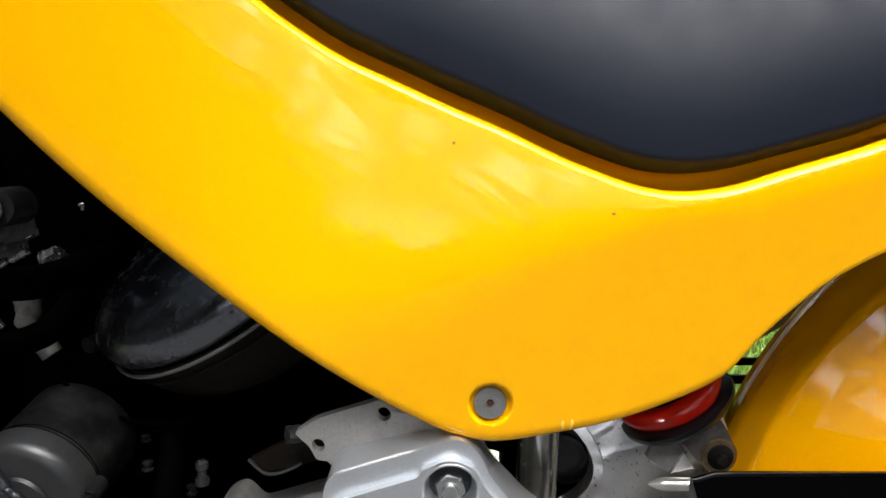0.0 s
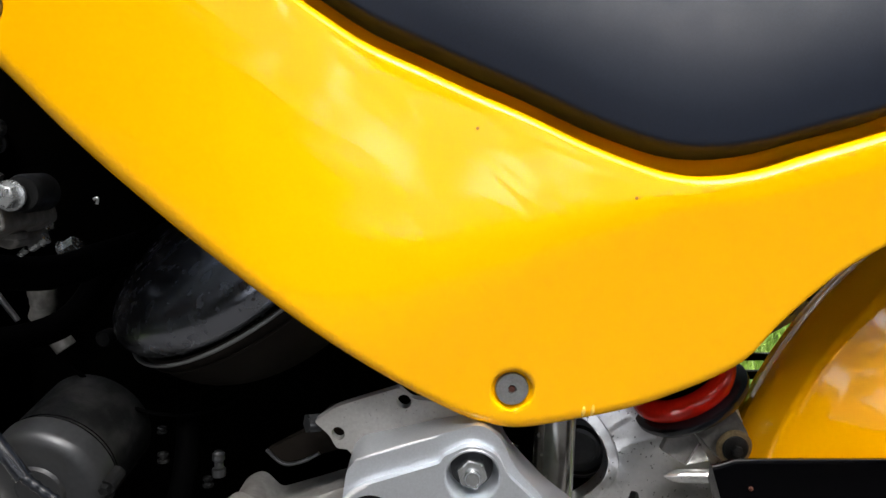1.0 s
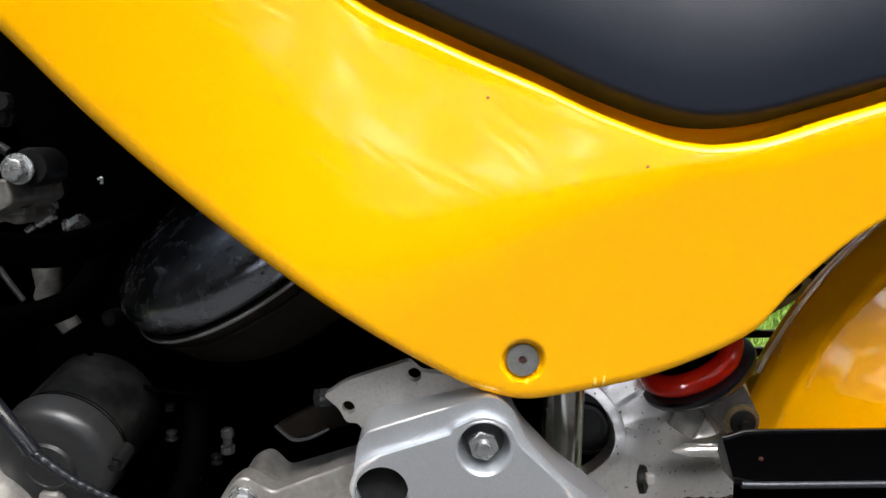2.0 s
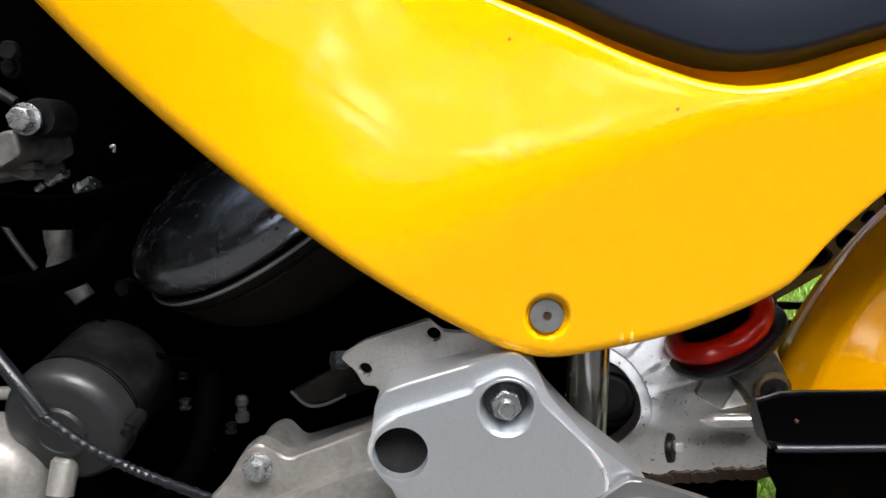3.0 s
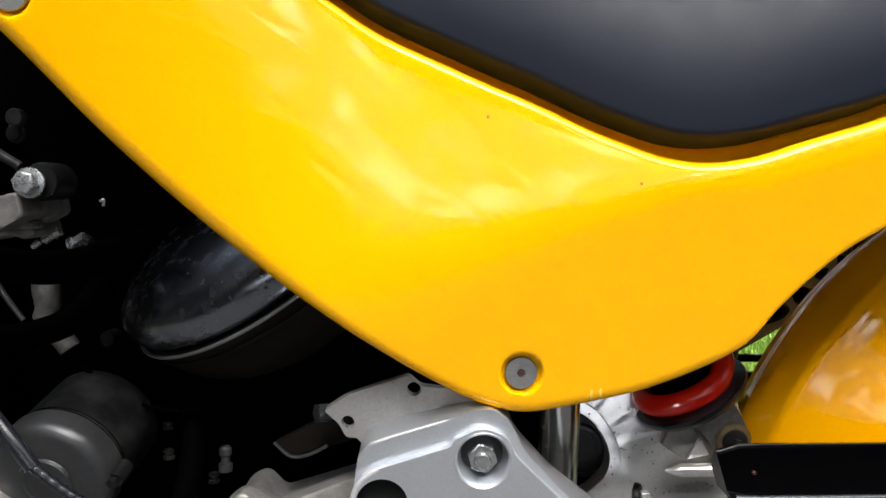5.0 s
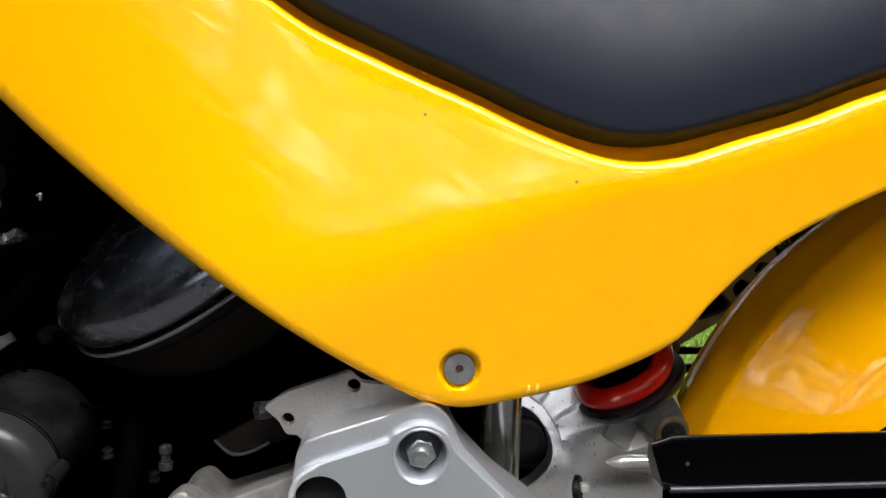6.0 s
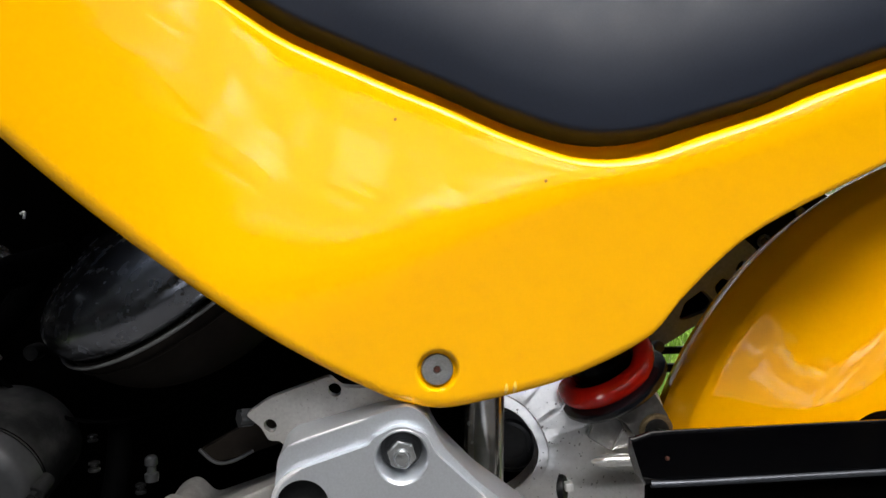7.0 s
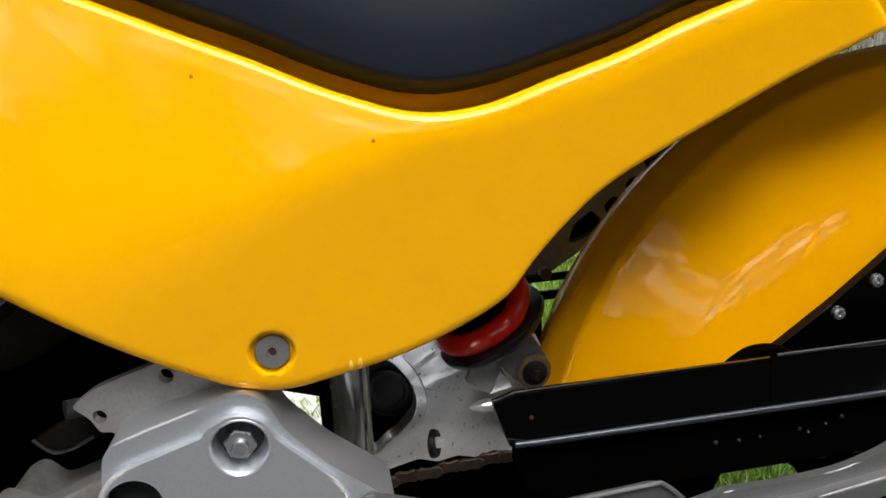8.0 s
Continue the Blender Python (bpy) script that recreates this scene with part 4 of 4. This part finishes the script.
def chain():
    body = new("drive_chain")
    body.parent = bike
    body.matrix_parent_inverse = bike.matrix_basis.inverted()
    tagged(body, "oily brown drive chain")
    for k in range(26):
        x = 0.045 + 0.0118 * k
        z = 0.4425 + 0.006 * math.sin(k * 0.19)
        o = [Vector((x + 0.0078 * math.cos(a), z + 0.0042 * math.sin(a) * (1 - 0.3 * (abs(math.cos(a)) < 0.35)))) for a in [2 * math.pi * i / 18 for i in range(18)]]
        part("chain_link", plate(o, 0.072 + 0.0018 * (k % 2), 0.074 + 0.0018 * (k % 2), 0.0004, (), 1), CHAIN, body)
    for k in range(9):
        x = 0.212 + 0.0105 * k
        part("chain_link", plate([Vector((x + 0.0068 * math.cos(a), 0.4475 + 0.0038 * math.sin(a))) for a in [2 * math.pi * i / 16 for i in range(16)]], 0.0310 + 0.0014 * (k % 2), 0.0322 + 0.0014 * (k % 2), 0.0004, (), 1), CHAIN, body)
    # Dots placed to fit the camera's view; they paint glints of the chain.
    for x, z, size in ((0.2072, 0.4691, 0.0011), (0.2197, 0.4685, 0.0008), (0.231, 0.469, 0.0007), (0.2527, 0.4700, 0.0010), (0.2575, 0.4675, 0.0008), (0.267, 0.4709, 0.0008), (0.2761, 0.4735, 0.0010)):
        part("chain_glint", turned([(size, 0.0), (size, -0.0010), (size * 0.6, -0.0014)], (x, 0.0200, z), (0.2, 1, 0.3), 8), CAP, body, "small grey dot that stands for a chain glint")


chain()


def hugger():
    cx, cz, mid = 0.385, 0.403, 0.112
    prof = [(0.135, 0.0558), (0.152, 0.0559), (0.166, 0.0564), (0.180, 0.0584), (0.195, 0.0627), (0.208, 0.0683), (0.220, 0.0738), (0.231, 0.0784), (0.2400, 0.0817), (0.2455, 0.0838), (0.2482, 0.0862), (0.2495, 0.0897), (0.2515, 0.0962), (0.2545, 0.1042), (0.2560, 0.112)]
    prof = [tuple(q) for q in spline([(r, y, 0) for r, y in prof], 5)]
    prof = prof + [(r, 2 * mid - y, 0) for r, y, _ in prof[::-1][1:]]
    rows = []
    for k in range(91):
        a = radians(164 - 118 * k / 90)
        low = 1 - 0.010 * ease((math.pi * 0.66 - a) / 0.5)
        rows.append([(cx + r * low * math.cos(a), y, cz + r * low * math.sin(a)) for r, y, _ in prof])
    return part("rear_hugger", sheet(rows), YELLOW_GLOSS, bike, "glossy yellow rear wheel hugger", 50)


hugger()


def undertray():
    holes = [rounded(h, 0.003) for h in ([(0.2000, 0.5290), (0.2050, 0.5420), (0.2190, 0.5515), (0.2285, 0.5420), (0.2235, 0.5350), (0.2060, 0.5290)],
                                         [(0.2280, 0.5535), (0.2350, 0.5605), (0.2455, 0.5555), (0.2350, 0.5450), (0.2305, 0.5470)],
                                         [(0.2440, 0.5650), (0.2485, 0.5725), (0.2560, 0.5730), (0.2515, 0.5635)])]
    body = part("far_side_frame", plate(rounded([(0.165, 0.497), (0.186, 0.508), (0.227, 0.532), (0.243, 0.547), (0.258, 0.565), (0.262, 0.580), (0.251, 0.590), (0.226, 0.574), (0.195, 0.552), (0.165, 0.520)], 0.003), 0.222, 0.230, 0.0012, holes), RIB, bike, "dark grey ribbed plastic frame part")
    # Added black sheet paints the shade inside the frame's holes.
    part("frame_backing", plate(rounded([(0.190, 0.522), (0.198, 0.545), (0.222, 0.560), (0.252, 0.582), (0.262, 0.575), (0.236, 0.543), (0.222, 0.532), (0.200, 0.524)], 0.002), 0.2315, 0.236, 0.0005), SHADEBLACK, body, "added black sheet that darkens the frame's holes")
    part("upper_rail", plate(rounded([(0.222, 0.553), (0.236, 0.572), (0.276, 0.6145), (0.305, 0.627), (0.318, 0.625), (0.36, 0.60), (0.30, 0.52), (0.25, 0.545)], 0.003), 0.236, 0.246, 0.001), BLACKMETAL, body, "black rail")
    part("cross_bar", block((0.150, 0.20, 0.5075), (0.205, 0.206, 0.5125), 0.001), BLACKMETAL, body)
    part("cross_bar_lower", block((0.150, 0.20, 0.494), (0.205, 0.206, 0.500), 0.001), BLACKMETAL, body)
    part("bar_end", turned([(0.003, 0.0), (0.0045, 0.001), (0.0045, 0.006), (0.003, 0.007)], (0.176, 0.198, 0.5135), (0, 1, 0), 16), PLASTIC, body)
    for x, z, q in ((0.2735, 0.586, 0.0045), (0.3025, 0.608, 0.0032)):
        part("rail_bolt", joined(tube([(x + q * math.cos(k * 0.5236), 0.234, z + q * math.sin(k * 0.5236)) for k in range(13)], 0.0013, 8, False), turned([(0.0026, 0.003), (0.0028, 0.0), (0.0016, -0.001)], (x, 0.235, z), (0, 1, 0), 12)), PLASTIC, body, "ringed bolt on the rail")


undertray()


def tail():
    rows = []
    for k in range(61):
        x = 0.095 + 0.55 * k / 60
        z = bottom_edge(x) + 0.012
        rows.append([(x, 0.012, z), (x, 0.03, z + 0.012), (x, 0.06, z + 0.022), (x, 0.12, z + 0.028), (x, 0.26, z + 0.028), (x, 0.29, z + 0.06)])
    # Mostly hidden; added to keep sky light off the hugger's top.
    part("tail_underside", sheet(rows), PLASTIC, bike, "black underside of the tail")


tail()


def tail_cowl():
    rows = []
    for k in range(25):
        x = 0.240 + 0.32 * k / 24
        b, c = bottom_edge(x), lip_edge(0.273) + (x - 0.273) * 0.33
        step = 0.024 - 0.014 * ease((x - 0.262) / 0.05)
        rows.append([(x, step + 0.014, b + 0.006), (x, step - 0.004, b + 0.002)] + [(x, step - 0.17 * (b + (c - b) * j / 12 - 0.55), b + (c - b) * j / 12) for j in range(13)] + [(x, step + 0.002, c + 0.004)])
    part("tail_cowl", sheet(rows), YELLOW, bike, "yellow tail cowl behind the side cover", 60)


tail_cowl()


# -- footrest hanger
def hanger():
    body = part("footrest_hanger", plate(rounded([(0.020, 0.472), (0.034, 0.4815, 0.004), (0.043, 0.4795, 0.004), (0.069, 0.471, 0.02), (0.086, 0.4625, 0.01), (0.110, 0.457), (0.18, 0.4535), (0.200, 0.4580), (0.227, 0.4575, 0.01), (0.258, 0.4597, 0.01), (0.279, 0.4657, 0.01), (0.290, 0.4708), (0.33, 0.493), (0.33, 0.47), (0.265, 0.450), (0.185, 0.443), (0.10, 0.44), (0.015, 0.44)], 0.003), -0.006, -0.001, 0.002, (), 3), ALLOY, bike, "cast silver footrest hanger")
    part("hanger_face", plate(rounded([(0.026, 0.468), (0.036, 0.474, 0.006), (0.045, 0.473, 0.006), (0.08, 0.459), (0.12, 0.450), (0.185, 0.4485), (0.24, 0.4515), (0.30, 0.459), (0.30, 0.45), (0.2, 0.43), (0.022, 0.43)], 0.003), -0.012, -0.004, 0.002, (), 3), ALLOY, body)
    part("heel_plate", plate(rounded([(0.085, 0.4585), (0.118, 0.4625), (0.163, 0.4655, 0.003), (0.171, 0.4640, 0.003), (0.184, 0.4500), (0.150, 0.449), (0.10, 0.45)], 0.001), -0.002, 0.001, 0.0006), PLASTIC, body, "dark heel plate")
    part("heel_plate_rim", tube(spline([(0.085, -0.003, 0.4587), (0.118, -0.003, 0.4627), (0.161, -0.003, 0.4655), (0.170, -0.003, 0.4643), (0.184, -0.003, 0.4502)], 6), 0.0011, 8), ALLOY, body, "bright plate rim")
    part("hanger_bolt", turned([(0.0068, 0.003), (0.0072, 0.0), (0.0066, -0.0022), (0.0036, -0.003), (0.0032, -0.001)], (0.0345, -0.012, 0.4635), (0, 1, 0), 28), STEEL, body, "socket bolt of the hanger")
    part("red_cap", turned([(0.006, 0.002), (0.0062, 0.0), (0.004, -0.002)], (0.054, -0.012, 0.4545), (0, 1, 0), 24), RED, body, "small red cap")


hanger()


# ---- the garden ----
def flat(name, x0, x1, y0, y1, z, mat, label, category, kind="structure"):
    bm = bmesh.new()
    bmesh.ops.create_grid(bm, x_segments=2, y_segments=2, size=0.5)
    for v in bm.verts:
        v.co = Vector((x0 + (v.co.x + 0.5) * (x1 - x0), y0 + (v.co.y + 0.5) * (y1 - y0), z))
    return tagged(part(name, bm, mat, None, "", 40, False), label, category, "", kind)


flat("ground", -300, 300, -300, 300, 0.0, SOIL, "garden ground under the mown lawn", "ground")
# Unseen paving, added to give the metal neutral grey reflections.
flat("paving", -9, 9, -6.4, 0.30, 0.006, CONCRETE, "added unseen grey paving in front of the motorcycle, for neutral reflections", "paving")
flat("path", -20, 20, 2.2, 4.6, 0.006, GRAVEL, "pale grey gravel path beyond the lawn", "path")


def grass():
    rng = np.random.default_rng(4)
    n = 230000
    x, y = rng.uniform(-4.2, 5.8, n), rng.uniform(0.35, 2.22, n)
    h, a, w, lean = rng.uniform(0.02, 0.06, n), rng.uniform(0, 6.283, n), rng.uniform(0.0012, 0.0026, n), rng.uniform(0.1, 0.9, n)
    b = rng.uniform(0, 6.283, n)
    dx, dy = np.cos(a) * w, np.sin(a) * w
    tx, ty = x + np.cos(b) * h * lean, y + np.sin(b) * h * lean
    mx, my = x + np.cos(b) * h * lean * 0.35, y + np.sin(b) * h * lean * 0.35
    z0 = np.zeros(n)
    v = np.stack([np.stack(q, -1) for q in ((x - dx, y - dy, z0), (x + dx, y + dy, z0), (mx + dx * 0.8, my + dy * 0.8, h * 0.6), (mx - dx * 0.8, my - dy * 0.8, h * 0.6), (tx, ty, h))], 1).reshape(-1, 3)
    k = 5 * np.arange(n)[:, None]
    quads, tris = (k + [0, 1, 2, 3]).tolist(), (k + [3, 2, 4]).tolist()
    me = bpy.data.meshes.new("lawn_grass")
    me.from_pydata(v.tolist(), [], quads + tris)
    me.materials.append(GRASS)
    tagged(new("lawn_grass", me), "bright green mown lawn grass", "grass", "", "stuff")


grass()


def lavender_bed():
    rng = random.Random(7)
    for kind, mat, count, label, cat in (("lavender", LAVENDER, 1100, "purple lavender bed in front of a pale wall", "flowers"), ("red_flowers", REDFLOWER, 90, "red flower spikes among the lavender", "flowers")):
        verts, faces, sv, sf = [], [], [], []
        for _ in range(count):
            x, y = rng.uniform(1.6, 6.5), rng.uniform(4.55, 5.1)
            h = rng.uniform(0.25, 0.56) if kind == "lavender" else rng.uniform(0.10, 0.50)
            lx, ly = rng.uniform(-0.08, 0.08), rng.uniform(-0.08, 0.08)
            for k in range(6):
                t = 0.72 + 0.28 * k / 6
                cx, cy, cz, r = x + lx * t, y + ly * t, h * t, rng.uniform(0.006, 0.013)
                i = len(verts)
                verts += [(cx - r, cy, cz), (cx, cy - r, cz), (cx + r, cy, cz), (cx, cy + r, cz), (cx, cy, cz + 0.022), (cx, cy, cz - 0.012)]
                faces += [(i, i + 1, i + 4), (i + 1, i + 2, i + 4), (i + 2, i + 3, i + 4), (i + 3, i, i + 4), (i + 1, i, i + 5), (i + 2, i + 1, i + 5), (i + 3, i + 2, i + 5), (i, i + 3, i + 5)]
            i = len(sv)
            sv += [(x - 0.003, y, 0), (x + 0.003, y, 0), (x + lx * 0.75 + 0.002, y + ly * 0.75, h * 0.75), (x + lx * 0.75 - 0.002, y + ly * 0.75, h * 0.75)]
            sf.append((i, i + 1, i + 2, i + 3))
        for nm, vv, ff, mm in ((kind, verts, faces, mat), (kind + "_stalks", sv, sf, STALK)):
            me = bpy.data.meshes.new(nm)
            me.from_pydata(vv, [], ff)
            me.materials.append(mm)
            tagged(new(nm, me), label if nm == kind else "grey-green flower stalks in the bed", cat, "", "stuff")


lavender_bed()
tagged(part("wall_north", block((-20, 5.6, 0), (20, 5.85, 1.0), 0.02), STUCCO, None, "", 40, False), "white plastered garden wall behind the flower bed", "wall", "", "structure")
tagged(part("bed_wall", block((-20, 5.15, 0), (20, 5.35, 0.57), 0.01), GRAVEL, None, "", 40, False), "low pale stone wall of the flower bed", "wall", "", "structure")
tagged(part("bed_coping", block((-20, 5.12, 0.571), (20, 5.38, 0.60), 0.006), SLATE, None, "", 40, False), "thin dark slate coping on the low wall", "coping", "", "structure")
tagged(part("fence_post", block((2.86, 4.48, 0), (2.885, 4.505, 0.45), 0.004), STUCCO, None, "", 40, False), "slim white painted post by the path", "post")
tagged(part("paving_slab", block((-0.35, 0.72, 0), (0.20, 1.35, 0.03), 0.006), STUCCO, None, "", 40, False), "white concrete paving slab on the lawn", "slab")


def leaves(name, label, category, x0, x1, y, spread, top, n, seed, along="x"):
    """A screen of many separate leaves with an uneven top; top: a height for each place along it."""
    rng = np.random.default_rng(seed)
    x = rng.uniform(x0, x1, n)
    roof = np.array([top(q) for q in x]) * (1 + 0.10 * np.sin(x * 2.3) + 0.07 * np.sin(x * 6.1))
    z = rng.beta(1.0, 1.5, n) * roof * 1.15
    d = rng.normal(0, 1, (n, 2, 3))
    d /= np.linalg.norm(d, axis=2, keepdims=True)
    w = y + rng.normal(0, spread, n)
    p = np.stack([x, w, z] if along == "x" else [w, x, z], -1)
    s = rng.uniform(0.08, 0.24, n)[:, None]
    v = np.stack([p + s * d[:, 0], p + s * d[:, 1] * 0.7, p - s * d[:, 0], p - s * d[:, 1] * 0.7], 1).reshape(-1, 3)
    v[:, 2] = np.maximum(v[:, 2], 0.0)
    me = bpy.data.meshes.new(name)
    me.from_pydata(v.tolist(), [], (4 * np.arange(n)[:, None] + [0, 1, 2, 3]).tolist())
    me.materials.append(HEDGE)
    tagged(new(name, me), label, category, "", "stuff")


# Unseen hedge, added; its dips and rises set what the paint reflects.
leaves("hedge", "added unseen hedge, leafy and dark green, that shapes reflections", "hedge", -13, 13, -7.0, 0.35, lambda x: 1.80 - 0.5 * math.exp(-((x + 1.45) / 0.55) ** 2) - 0.35 * ease((x + 0.1) / 0.5) + 0.22 * ease((x - 1.1) / 0.4) + 12.0 * ease((-2.9 - x) / 1.2) + 0.9 * math.exp(-((x + 2.35) / 0.22) ** 2) + 9.0 * ease((x - 3.5) / 1.2), 80000, 9)


def added_tree(x, y, reach, seed):
    """An unseen tree added to shape reflections: a tapered trunk, limbs and a wide crown that starts well over head
    height.
    """
    rng = random.Random(seed)
    tree = tagged(new("tree"), "added unseen leafy tree that shapes reflections", "tree")
    tree.matrix_basis = Matrix.Translation((x, y, 0))
    part("trunk", tube(spline([(x, y, -0.02), (x + 0.05, y, 1.6), (x - 0.06, y, 3.4), (x, y, 5.5)], 5), [0.17 - 0.008 * k for k in range(16)], 14), BARK, tree, "", 40, False)
    for k in range(7):
        a, z = k * 0.9 + 0.2, 3.2 + 0.3 * k
        part("limb", tube(spline([(x, y, z), (x + 0.8 * math.cos(a), y + 0.3 * math.sin(a), z + 0.7), (x + reach * 0.7 * math.cos(a), y + 0.8 * math.sin(a), z + 1.3)], 5), [0.07 - 0.005 * k for k in range(11)], 8), BARK, tree, "", 40, False)
    crown = np.random.default_rng(seed)
    n = 26000
    u = crown.uniform(-1, 1, n)
    low = 4.25 + 0.25 * np.sin(u * 5.0 + seed) + 0.15 * np.sin(u * 13.0)
    high = 4.6 + 3.6 * np.sqrt(np.maximum(1 - u * u, 0))
    p = np.stack([x + u * reach, y + crown.normal(0, 0.45, n), low + (high - low) * crown.uniform(0, 1, n) ** 0.8], -1)
    d = crown.normal(0, 1, (n, 2, 3))
    d /= np.linalg.norm(d, axis=2, keepdims=True)
    s = crown.uniform(0.08, 0.22, n)[:, None]
    v = np.stack([p + s * d[:, 0], p + s * d[:, 1] * 0.7, p - s * d[:, 0], p - s * d[:, 1] * 0.7], 1).reshape(-1, 3)
    me = bpy.data.meshes.new("crown")
    me.from_pydata(v.tolist(), [], (4 * np.arange(n)[:, None] + [0, 1, 2, 3]).tolist())
    me.materials.append(HEDGE)
    ob = new("crown", me)
    ob.parent = tree
    ob.matrix_parent_inverse = tree.matrix_basis.inverted()


# Unseen trees, added to block the sky above the hedge in reflections.
added_tree(-2.3, -7.3, 3.0, 21)
added_tree(3.0, -7.3, 3.2, 22)
# More hedges added around the garden to darken light and reflections.
leaves("side_hedge", "added unseen tall leafy hedge that darkens reflections from the side", "hedge", -8, 6, -10.0, 0.4, lambda x: 12.0, 26000, 11, "y")
leaves("far_hedge", "added unseen tall leafy hedge that darkens reflections from the far side", "hedge", -8, 6, 12.0, 0.4, lambda x: 9.0, 16000, 12, "y")
leaves("back_hedge", "added tall leafy hedge behind the pale wall that darkens reflections", "hedge", -14, 16, 10.0, 0.4, lambda x: 9.0, 26000, 13)
